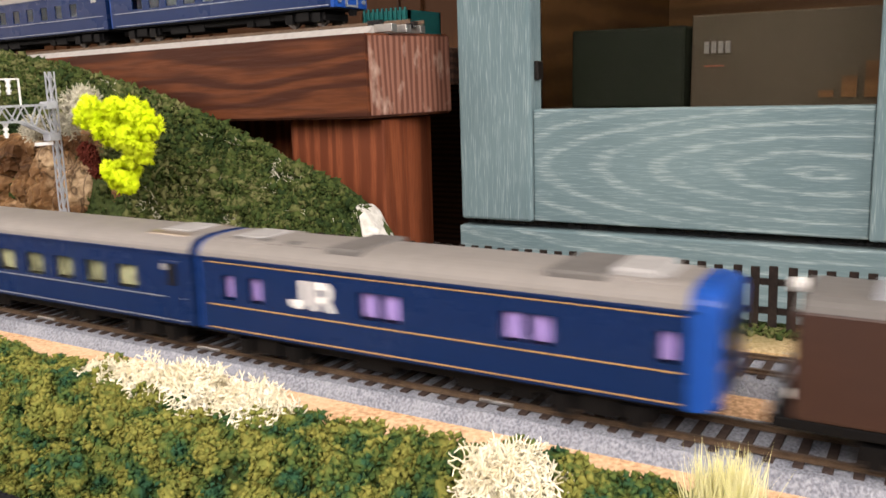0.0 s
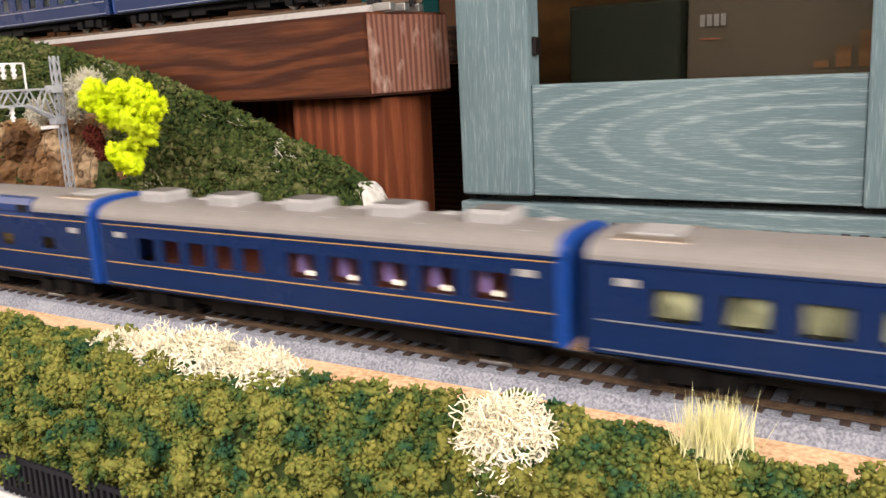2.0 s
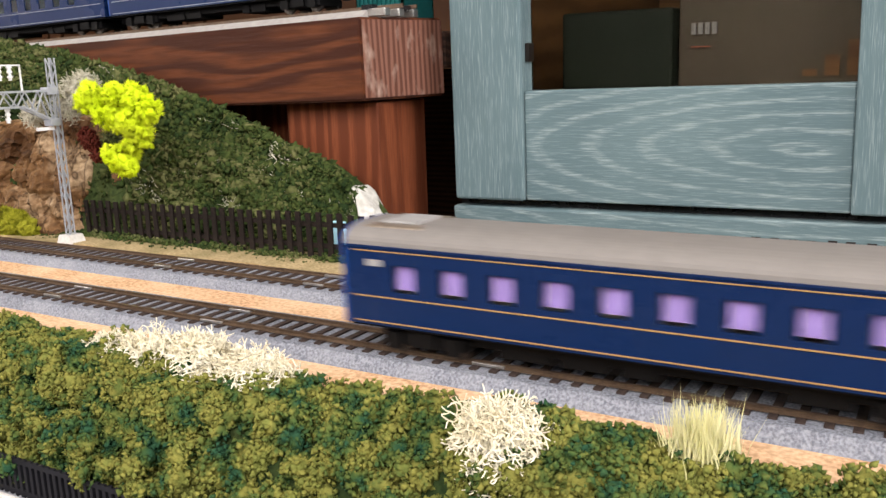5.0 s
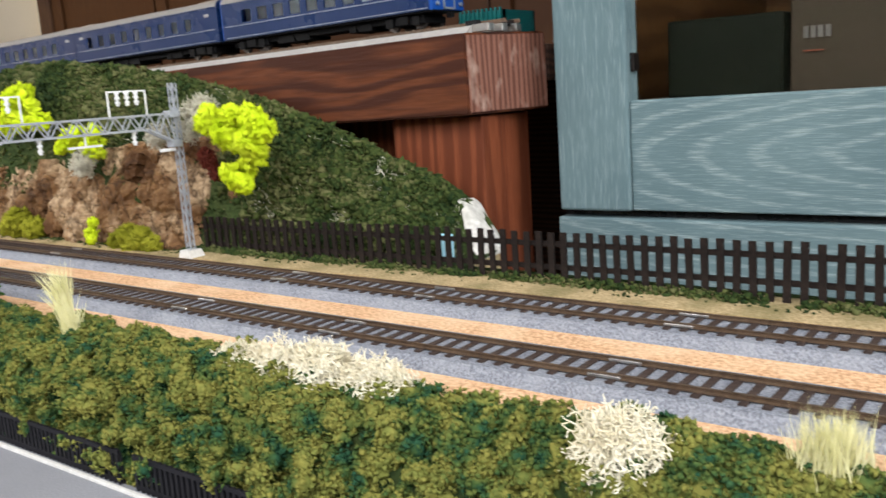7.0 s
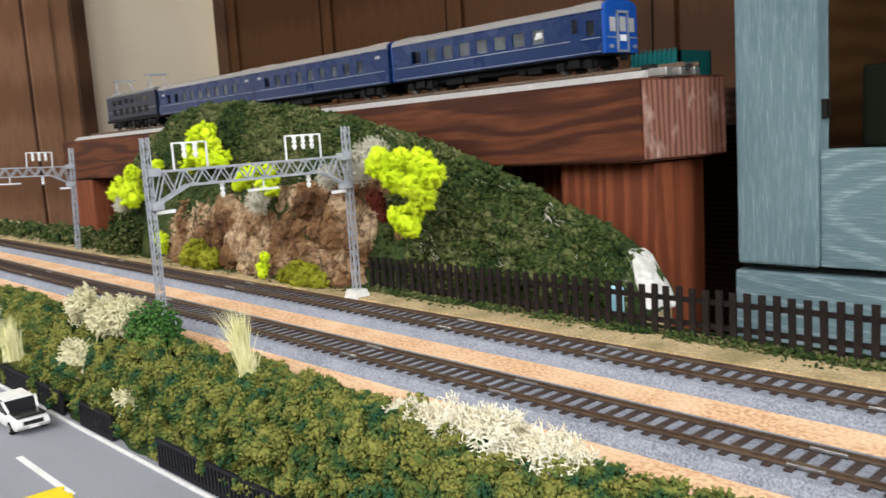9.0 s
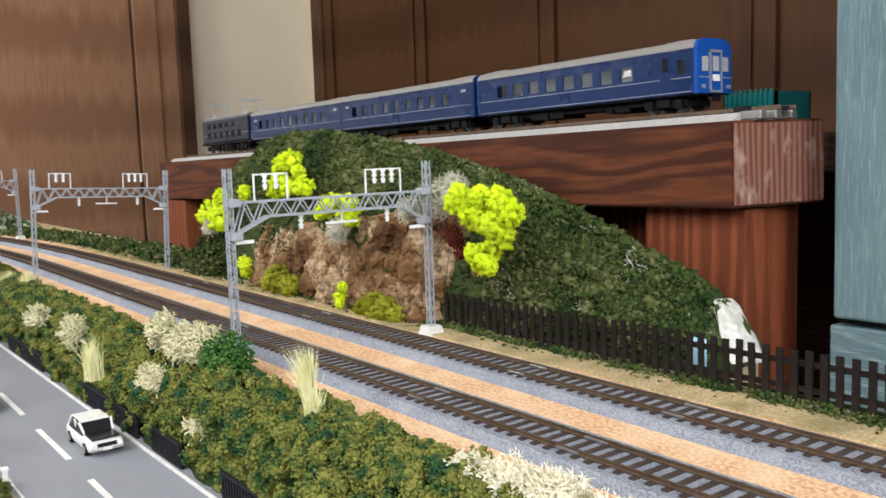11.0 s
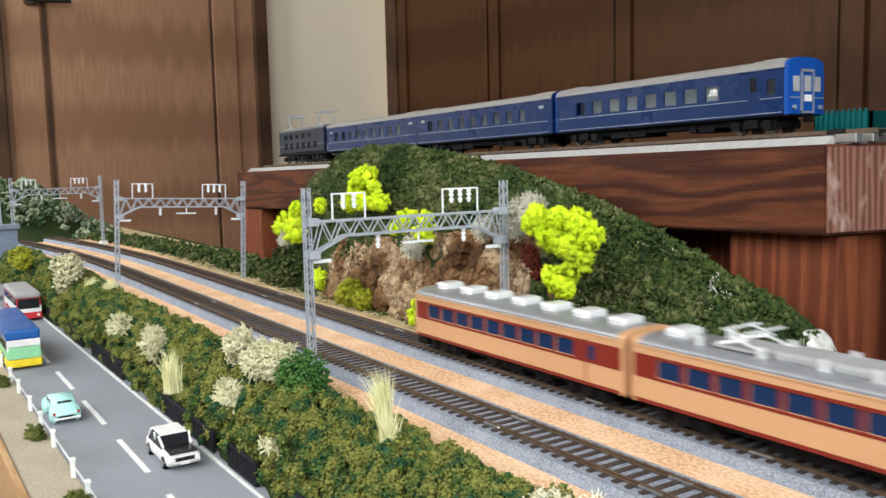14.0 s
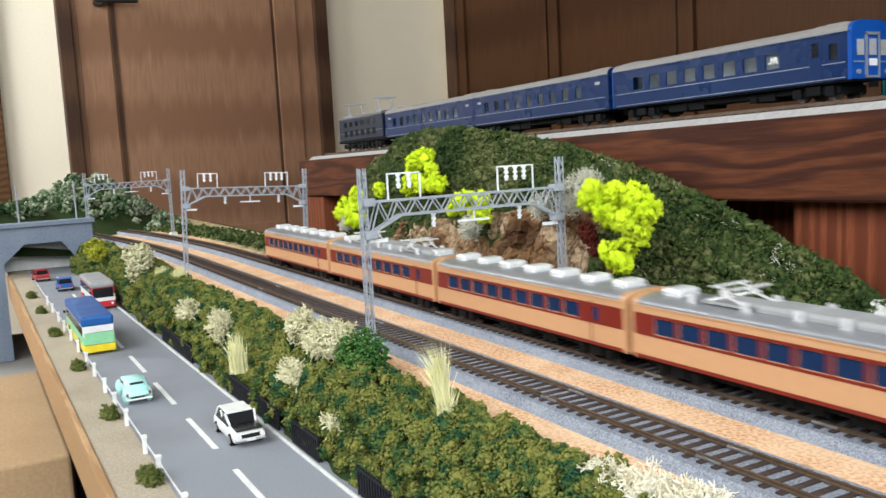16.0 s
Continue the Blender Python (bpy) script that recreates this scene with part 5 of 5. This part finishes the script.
            shapes = (((-.0066, .0022), (-.0062, .0006), (-.0048, 0), (-.0024, 0), (-.0010, .0014), (-.0010, .0074), (-.0030, .0074), (-.0030, .0022), (-.0046, .0022)),
                      ((.0006, 0), (.0024, 0), (.0024, .0056), (.0048, .0056), (.0048, .0040), (.0028, .0036), (.0028, .0022), (.0044, .0022), (.0056, 0), (.0076, 0), (.0060, .0028), (.0068, .0040), (.0068, .0062), (.0056, .0074), (.0006, .0074)))
            for shape in shapes:
                loft(bm, [[(x + a * k * (1 if s < 0 else -1), y, z + b * k) for a, b in shape] for y in (ya, yb)])
            part("emblem", bm, M["whitepaint"], v, "white block emblem")
    # the cream sheets are added to stand for lit rooms
    if curtain:
        for a, b in [q[:2] for q in wins]:
            part("curtain", B(a + .0006, b - .0006, -W / 2 + .0020, -W / 2 + .0024, zw[0] + .0008, zw[1] - .0006), M[curtain], v, "curtain sheet behind the window, cream where it stands for lit rooms")
    if name == "luggage_van":
        for x0, x1, y0, y1, z0, z1 in ((-.034, -.020, -.0142, .0142, .0385, .0456), (.046, .064, -.0142, .0142, .0385, .0456)):
            part("roof_hatch", B(x0, x1, y0, y1, z0, z1, .0008), M["roofdark"], v, "grey roof ventilation hatch")
        part("roof_box", B(.064, .078, -.0100, .0100, .0425, .0470, .0010), M["vent"], v, "pale raised roof box")
        part("roof_pipe", rod(bmesh.new(), (-.086, -.0115, .0437), (-.038, -.0115, .0437), .0006, 6), M["under"], v, "dark roof pipe")
        for x in (-.078, -.066, -.052):
            part("roof_vent", B(x - .003, x + .003, -.0105, -.0065, .0425, .0452, .0006), M["roofdark"], v)
    if tail:
        h = L / 2 + .0011
        bm = bmesh.new()
        for y0, y1, z0, z1 in ((-.0062, -.0050, .012, .0372), (.0050, .0062, .012, .0372), (-.0062, .0062, .0362, .0378), (-.0062, .0062, .0115, .0128)):
            box(bm, h, h + .0012, y0, y1, z0, z1)
        part("gangway_frame", bm, M["silver"], v, "silver gangway door frame")
        # end door in the lit blue as well
        part("gangway_door", B(h, h + .0006, -.005, .005, .0128, .0355), M["bluelit"], v)
        part("gangway_window", B(h + .0005, h + .0009, -.0032, .0032, .0245, .0340), M["vent"], v)
        part("tail_sign", B(h + .0006, h + .0012, -.0034, .0034, .0185, .0225), M["whitepaint"], v, "white tail sign panel")
        for s in (-1, 1):
            part("end_window", B(h, h + .0006, s * .0105 - .0028, s * .0105 + .0028, .0245, .0335), M["vent"], v)
            part("end_stripe", B(h, h + .0005, min(s * .007, s * .0165), max(s * .007, s * .0165), .0205, .0212), M["silver"], v)
            part("tail_lamp", rod(bmesh.new(), (h, s * .013, .0150), (h + .0015, s * .013, .0150), .0014, 10), M["silver"], v)
    for x in (L / 2 - .012, -L / 2 + .012) if plates else ():
        for s in (-1, 1):
            ya, yb = sorted((s * (W / 2 + .0001), s * (W / 2 + .0004)))
            part("sign_plate", B(x - .0030, x + .0030, ya, yb, .0318, .0340), M["vent"], v, "small pale sign plate")
    gear(v, L, len(wins))
    return v


def row_of(n, a, b, w):
    return [(a + (b - a) * (i + .5) / n - w / 2, a + (b - a) * (i + .5) / n + w / 2) for i in range(n)]


def loco(name, L, m, body, label, group, silverband=False):
    v = thing(name, m, label, "locomotive", group)
    h = L / 2
    bm = bmesh.new()
    box(bm, -h + .006, h - .006, -.0165, .0165, .013, .042, .0012)
    part("body", bm, body, v)
    bm = loft(bmesh.new(), [[(x, y, z) for y, z in arc(.0165, .0415, .0455, 10)] for x in (-h + .007, h - .007)])
    part("roof", bm, M["roofdark"], v)
    part("deck", B(-h, h, -.0155, .0155, .010, .013, .0005), M["under"], v)
    for x in np.linspace(-h * .6, h * .6, 6):
        for s in (-1, 1):
            ya, yb = sorted((s * .0164, s * .0169))
            part("side_window", B(x - .005, x + .005, ya, yb, .031, .037), M["darkpane"], v)
            part("louvre", B(x - .005, x + .005, ya, yb, .018, .026), M["under"], v)
    for s in (-1, 1):
        for y in (-.009, 0, .009):
            xa, xb = sorted((s * (h - .0062), s * (h - .0055)))
            part("cab_window", B(xa, xb, y - .0036, y + .0036, .030, .0385), M["darkpane"], v)
        bm = bmesh.new()
        for y in (-.014, -.007, .007, .014):
            rod(bm, (s * (h - .001), y, .011), (s * (h - .001), y, .021), .0004, 5)
        rod(bm, (s * (h - .001), -.014, .021), (s * (h - .001), .014, .021), .0004, 5)
        part("handrail", bm, M["silver"], v)
        part("headlamp", rod(bmesh.new(), (s * (h - .006), 0, .0445), (s * (h - .003), 0, .0445), .002, 10), M["whitepaint"], v)
        for y in (-.011, .011):
            part("buffer_beam_lamp", rod(bmesh.new(), (s * (h - .0062), y, .018), (s * (h - .0045), y, .018), .0014, 8), M["whitepaint"], v)
    for x in (-h * .62, h * .62):
        bm = bmesh.new()
        for y in (-.010, .010):
            rod(bm, (x - .010, y, .046), (x + .002, y, .054), .0005, 5), rod(bm, (x + .010, y, .046), (x - .002, y, .054), .0005, 5)
            rod(bm, (x + .002, y, .054), (x - .007, y * .8, .061), .0004, 5), rod(bm, (x - .002, y, .054), (x + .007, y * .8, .061), .0004, 5)
        for q in (-.007, .007):
            rod(bm, (x + q, -.013, .0615), (x + q, .013, .0615), .0007, 5)
        part("pantograph", bm, M["lattice"], v, "grey folding pantograph")
        part("pantograph_base", B(x - .012, x + .012, -.011, .011, .0445, .0462), M["lattice"], v)
    for x in (-h * .6, h * .6):
        bogie(v, x)
    bogie(v, 0)
    if silverband:
        stripes(v, L - .012, .033, (.0225,), M["silver"], .0005)
    return v


def express_car(L, m, label, lead=False, powered=False):
    v = thing("express_car", m, label, "railway coach", "orange express train")
    W = .0345
    n = 9
    wins = row_of(n, -L * .43, L * .32, .0140)
    car_shell(v, L, W, .0105, .0370, .0415, wins, .0236, .0316, M["orange"], M["silverroof"], M["redseat"], M["bluepane"])
    for s in (-1, 1):
        ya, yb = sorted((s * (W / 2 + .0001), s * (W / 2 + .00035)))
        part("red_band", B(-L / 2 + .001, L / 2 - .001, ya, yb, .0318, .0332), M["red"], v)
        part("red_band", B(-L / 2 + .001, L / 2 - .001, ya, yb, .0222, .0234), M["red"], v)
        x = -L / 2 + .001
        for a, b in wins + [(L / 2 - .001, L / 2)]:
            if a - x > .0004:
                part("red_pillar", B(x, a, ya, yb, .0234, .0318), M["red"], v)
            x = b
        part("red_sill", B(-L / 2 + .001, L / 2 - .001, ya, yb, .0105, .0122), M["red"], v)
        part("door_window", B(L * .385 - .0022, L * .385 + .0022, min(ya, yb) - .0001, max(ya, yb) + .0001, .0240, .0312), M["bluepane"], v)
        part("door_seam", B(L * .385 - .0042, L * .385 - .0038, min(ya, yb) - .0001, max(ya, yb) + .0001, .0115, .0345), M["red"], v)
    for way in (-1, 1):
        if not (lead and way < 0):
            end_hood(v, way * (L / 2 - .0030), way, W / 2, .0104, .0370, .0415, M["orange"], .0034)
    for i in range(7):
        x = -L * .42 + L * .84 * i / 6
        if powered and -L * .30 < x < L * .40:
            continue
        part("roof_cooler", B(x - .0055, x + .0055, -.0075, .0075, .0398, .0452, .0016), M["glintwhite"], v, "silver roof cooler, its highlights painted white")
    if powered:
        for x in (-.046, .050):
            part("pantograph_base", B(x - .013, x + .013, -.0105, .0105, .0418, .0430), M["vent"], v)
            for y in (-.009, .009):
                for q in (-1, 1):
                    part("pantograph_arm", rod(rod(bmesh.new(), (x + q * .011, y, .0430), (x - q * .003, y, .0468), .0006, 5), (x - q * .003, y, .0468), (x + q * .006, y * .8, .0498), .0005, 5), M["glintwhite"], v, "silver pantograph arm")
            for q in (-.006, .006):
                part("contact_strip", rod(bmesh.new(), (x + q, -.012, .0501), (x + q, .012, .0501), .0007, 5), M["glintwhite"], v)
        for x, d in ((-.018, .012), (.006, .011), (.026, .008), (.076, .010)):
            part("roof_duct", B(x - d, x + d, -.0095, .0095, .0400, .0446, .0016), M["vent"], v, "pale grey roof duct")
        for x in (-.066, -.034, -.006, .016, .036, .064):
            for y in (-.0105, .0105):
                part("roof_insulator", rod(bmesh.new(), (x, y, .0405), (x, y, .0455), .0015, 8), M["glintwhite"], v)
    if lead:
        h = L / 2
        bm = loft(bmesh.new(), [[(x, y * k, .0105 + (z - .0105) * q) for y, z in [(-.0172, .0105), *arc(.0172, .0370, .0415, 10), (.0172, .0105)]] for x, k, q in ((-h, 1, 1), (-h - .003, .96, .985), (-h - .0055, .86, .93))])
        part("cab_front", bm, M["orange"], v, "rounded orange cab end")
        part("cab_screen", B(-h - .0062, -h - .0052, -.011, .011, .027, .0345, .0004), M["darkpane"], v)
        part("front_band", B(-h - .0060, -h - .0052, -.0135, .0135, .0145, .0215, .0004), M["red"], v)
        for y in (-.010, .010):
            part("headlamp", rod(bmesh.new(), (-h - .0050, y, .018), (-h - .0068, y, .018), .0018, 10), M["whitepaint"], v)
        part("skirt", B(-h - .003, -h + .008, -.015, .015, .004, .0105, .001), M["under"], v)
    gear(v, L, 5)
    return v


FLAT = pose(0, 0, 0)
blue_train, express = [], []
blue_train.append((loco("electric_locomotive", .188, FLAT, M["locobrown"], "dark brown model electric locomotive pulling the blue train", "blue train"), .296))
VAN = [(-.0795, -.0745), (-.0668, -.0612), (-.0185, -.0115), (-.0100, -.0030), (.0335, .0405), (.0425, .0495), (.0805, .0855)]
DUPLEX = [(-.0885, -.0795, .0236, .0288), (-.0640, -.0560, .0236, .0288), (-.0450, -.0330, .0228, .0326), (.0070, .0190, .0228, .0326), (.0425, .0515, .0236, .0288), (.0715, .0805, .0236, .0288)]
blue_train.append((blue_coach("luggage_van", .181, FLAT, VAN, "blue luggage van with grey roof and white emblem", inside="purple", lettered=(-.039, .0240, 1.35), curtain="purple", plates=False, dome=.0055), .0935))
blue_train.append((blue_coach("sleeping_coach", .2155, FLAT, row_of(9, -.092, .082, .0118), "blue sleeping coach with cream windows and grey roof", stripe="silver", doors=(.0985,), bright=False, zw=(.0225, .0318), curtain="litwindow"), -.110))
blue_train.append((blue_coach("dining_coach", .206, FLAT, row_of(5, -.083, -.013, .0095) + row_of(5, -.0060, .088, .0128), "blue dining coach with grey roof coolers and lit tables", inside="redseat", coolers=5, zw=(.0232, .0322), zt=.0452), -.328))
blue_train.append((blue_coach("duplex_coach", .2125, FLAT, DUPLEX, "bright blue duplex sleeping coach with raised side windows", bulge=True, inside="tan", ze=.0395, zt=.0465), -.5425))
blue_train.append((blue_coach("brake_coach", .209, FLAT, row_of(10, -.09, .09, .0085), "blue end coach with pink curtained windows", curtain="purple"), -.758))
for k in range(6):
    express.append((express_car(.188 if k == 0 else .199, FLAT, "orange and red express car with silver roof coolers", k == 0, k in (1, 3)), .1090 if k == 0 else .1035 + .2055 * k))

# display train on the beam
AT = TILT @ pose(0, .04225, .0085)
DW = row_of(8, -.085, .058, .0108)
# white insides are added for the light wall seen through the windows
tc = blue_coach("display_coach", .2090, AT @ pose(-.1455, 0, 0), DW + [(.090, .096)], "dark blue end coach with silver stripe standing on the beam", stripe="silver", tail=True, lettered=(.0495, .0262, .55), doors=(.081,), group="display train", plates=False, inside="insulator")
d2 = blue_coach("display_coach", .2065, AT @ pose(-.360, 0, 0), row_of(9, -.088, .075, .0082), "dark blue sleeping coach standing on the beam", stripe="silver", group="display train", bright=False, inside="insulator")
tagged(copy_thing(d2, AT @ pose(-.5665, 0, 0)), "dark blue sleeping coach coupled behind the locomotive")
loco("display_locomotive", .150, AT @ pose(-.752, 0, 0), M["locoblue"], "dark blue electric locomotive on the beam", "display train", True)

# ---- road vehicles ----


def wheels(v, xs_, y, r):
    for x in xs_:
        for s in (-1, 1):
            ya, yb = sorted((s * y, s * (y - .0032)))
            w = part("wheel", rod(bmesh.new(), (x, ya, r), (x, yb, r), r, 18), M["tyre"], v)
            yo = s * (y + .0002)
            part("rim", rod(bmesh.new(), (x, yo - .0002, r), (x, yo + .0002, r), r * .58, 14), M["steel"], w)


def body_loft(profile, W, belt):
    """profile: rows of x, bottom z, top z, half-width factor."""
    bm = bmesh.new()
    rings = []
    for x, z0, z1, k in profile:
        w = W / 2 * k
        rings.append([(x, -w * .94, z0), (x, -w, z0 + (z1 - z0) * .35), (x, -w * .97, z0 + (z1 - z0) * .8), (x, -w * .84, z1), (x, w * .84, z1), (x, w * .97, z0 + (z1 - z0) * .8), (x, w, z0 + (z1 - z0) * .35), (x, w * .94, z0)])
    return loft(bm, rings)


def saloon(m, paint, label, bonnet=None, L=.049, W=.0195):
    v = thing("model_car", m, label, "car", "model cars")
    h = L / 2
    part("body", body_loft([(-h, .0040, .0090, .86), (-h + .002, .003, .0100, .95), (-h + .012, .003, .0104, 1), (h - .016, .003, .0102, 1), (h - .003, .003, .0093, .96), (h, .0038, .0085, .88)], W, 0), paint, v)
    bm = bmesh.new()
    rings = []
    for x, z, k in ((-h + .0065, .0100, .90), (-h + .0105, .0158, .76), (-h + .0285, .0160, .76), (h - .0150, .0100, .90)):
        rings.append([(x, -W / 2 * k, z), (x, W / 2 * k, z), (x, W / 2 * .92, .0095), (x, -W / 2 * .92, .0095)])
    part("cabin_glass", loft(bm, rings), M["darkpane"], v, "dark car windows")
    part("roof", B(-h + .0100, -h + .0290, -W / 2 * .78, W / 2 * .78, .0156, .0168, .0005), paint, v)
    bm = bmesh.new()
    for s in (-1, 1):
        for a, b in (((-h + .0065, .0102), (-h + .0105, .0160)), ((-h + .0285, .0160), (h - .0150, .0102)), ((-h + .0195, .0160), (-h + .0195, .0100))):
            strip(bm, (a[0], s * W / 2 * .89, a[1]), (b[0], s * W / 2 * .79, b[1]), .0011, .0011)
    part("pillar", bm, paint, v)
    if bonnet:
        part("bonnet", B(h - .0155, h - .0015, -W / 2 * .78, W / 2 * .78, .0094, .0106, .0004), bonnet, v, "black bonnet panel")
    part("bumper", B(h - .001, h + .0006, -W / 2 * .9, W / 2 * .9, .0036, .0052, .0004), M["steel"], v)
    part("bumper", B(-h - .0006, -h + .001, -W / 2 * .88, W / 2 * .88, .0036, .0052, .0004), M["steel"], v)
    part("grille", B(h - .0006, h + .0003, -W / 2 * .75, W / 2 * .75, .0058, .0080), M["blackpaint"], v)
    part("plate", B(h + .0005, h + .0009, -.0026, .0026, .0040, .0054), M["whitepaint"], v, "blank pale plate")
    for s in (-1, 1):
        part("headlamp", rod(bmesh.new(), (h - .0003, s * W * .34, .0070), (h + .0006, s * W * .34, .0070), .0014, 12), M["whitepaint"], v)
        part("tail_lamp", B(-h - .0004, -h + .0004, s * W * .36 - .0018, s * W * .36 + .0018, .0062, .0080), M["carred"], v)
    wheels(v, (-h + .0095, h - .0095), W / 2, .0036)
    return v


saloon(pose(-.036, -.1105, RZ), M["whitepaint"], "white model saloon car with a black bonnet on the road", M["blackpaint"])
saloon(pose(.122, -.150, RZ, 0, 0, 180), M["busyellow"], "yellow model saloon car on the road")
saloon(pose(-.81, -.1325, RZ, 0, 0, 180), M["carblue"], "blue model car driving into the tunnel", None, .046)
saloon(pose(-.95, -.152, RZ, 0, 0, 186), M["carred"], "red model car at the tunnel mouth", None, .046)

# rounded small car
bt = thing("model_car", pose(-.170, -.1485, RZ, 0, 0, 180), "mint green rounded model car seen from behind", "car", "model cars")
prof = []
for i in range(15):
    u = -1 + 2 * i / 14
    top = .0088 + .0072 * max(0, math.cos((u + .12) * 1.75)) ** .7
    prof.append((u * .0235, .0042 + .002 * abs(u) ** 4, max(.0068, top - .0035 * abs(u) ** 6), .70 + .16 * (1 - abs(u) ** 3)))
part("body", body_loft(prof, .0188, 0), M["mint"], bt, smooth=True)
for s in (-1, 1):
    for x in (-.0150, .0150):
        bm = bmesh.new()
        bmesh.ops.create_uvsphere(bm, u_segments=14, v_segments=8, radius=1)
        bmesh.ops.scale(bm, verts=bm.verts, vec=(.0068, .0030, .0058))
        bmesh.ops.translate(bm, verts=bm.verts, vec=(x, s * .0072, .0052))
        part("mudguard", bm, M["mint"], bt, smooth=True)
part("rear_window", B(-.0166, -.0128, -.0046, .0046, .0112, .0140, .0006), M["darkpane"], bt)
for s in (-1, 1):
    ya, yb = sorted((s * .0060, s * .0079))
    part("side_window", B(-.0085, .0050, ya, yb, .0105, .0142, .0005), M["darkpane"], bt)
    part("tail_lamp", rod(bmesh.new(), (-.0205, s * .0072, .0072), (-.0219, s * .0072, .0070), .0012, 10), M["carred"], bt)
part("bumper", B(-.0245, -.0230, -.0085, .0085, .0036, .0048, .0004), M["whitepaint"], bt, "pale rear bumper")
wheels(bt, (-.0150, .0150), .0086, .0037)


def bus(m, lower, mid, upper, roof, label, L=.138, W=.027, H=.0345):
    v = thing("model_bus", m, label, "bus", "model buses")
    h, w = L / 2, W / 2
    part("skirt", B(-h, h, -w, w, .0025, .0095, .0010), lower, v)
    part("waist", B(-h + .0002, h - .0002, -w + .0002, w - .0002, .0096, .0170, .0006), mid, v)
    part("window_band", B(-h + .0008, h - .0008, -w + .0008, w - .0008, .0168, .0255), upper, v)
    for x in np.linspace(-h + .014, h - .014, 7):
        for s in (-1, 1):
            ya, yb = sorted((s * (w - .0009), s * (w - .0003)))
            part("side_window", B(x - .0070, x + .0070, ya, yb, .0175, .0250), M["darkpane"], v)
    part("roof", B(-h, h, -w, w, .0255, H, .0022), roof, v)
    part("windscreen", B(h - .0008, h + .0002, -w * .85, w * .85, .0140, .0250, .0004), M["darkpane"], v)
    for s in (-1, 1):
        part("headlamp", rod(bmesh.new(), (h - .0003, s * w * .7, .0065), (h + .0006, s * w * .7, .0065), .0015, 10), M["whitepaint"], v)
        part("mirror", B(h - .001, h + .003, min(s * w, s * (w + .002)), max(s * w, s * (w + .002)), .020, .022), M["blackpaint"], v)
    wheels(v, (-h + .030, h - .026), w + .0002, .0058)
    return v


tour = bus(pose(-.405, -.1490, RZ, 0, 0, 180), M["busyellow"], M["busgreen"], M["whitepaint"], M["busblue"], "blue, white, green and yellow model coach bus on the road")
bus(pose(-.645, -.1110, RZ, 0, 0, 0), M["busred"], M["whitepaint"], M["busred"], M["vent"], "red and white model bus with pale roof", .110, .026, .032)

part("rear_panel", B(-.0698, -.0690, -.0125, .0125, .0205, .0262), M["whitepaint"], tour, "white rear panel")
part("rear_panel", B(-.0698, -.0690, -.0118, .0118, .0100, .0200), M["busgreen"], tour, "green printed rear panel")

# ---- movement ----
BLUE = [(0, .2444), (.5, .3370), (1, .4301), (1.5, .5215), (2, .6175), (2.5, .7105), (3, .8062), (3.5, .9044), (4.6, 1.106), (5.8, 1.322), (6.6, 1.465), (7.4, 1.575), (8.2, 1.61), (16, 1.61)]
EXPRESS = [(0, 0.9780), (8.8, 0.9780), (9.4, 0.9480), (10, 0.8610), (11.5, 0.5260), (13, 0.1907), (13.5, 0.0787), (14, -0.0345), (14.5, -0.1460), (15, -0.2590), (15.5, -0.3720), (16, -0.4850)]


def motions():
    for ob, off in blue_train:
        walk(ob, [(t, pose(x + off, 0, 0)) for t, x in BLUE])
    for ob, off in express:
        walk(ob, [(t, pose(x + off, .065, 0)) for t, x in EXPRESS])


motions()
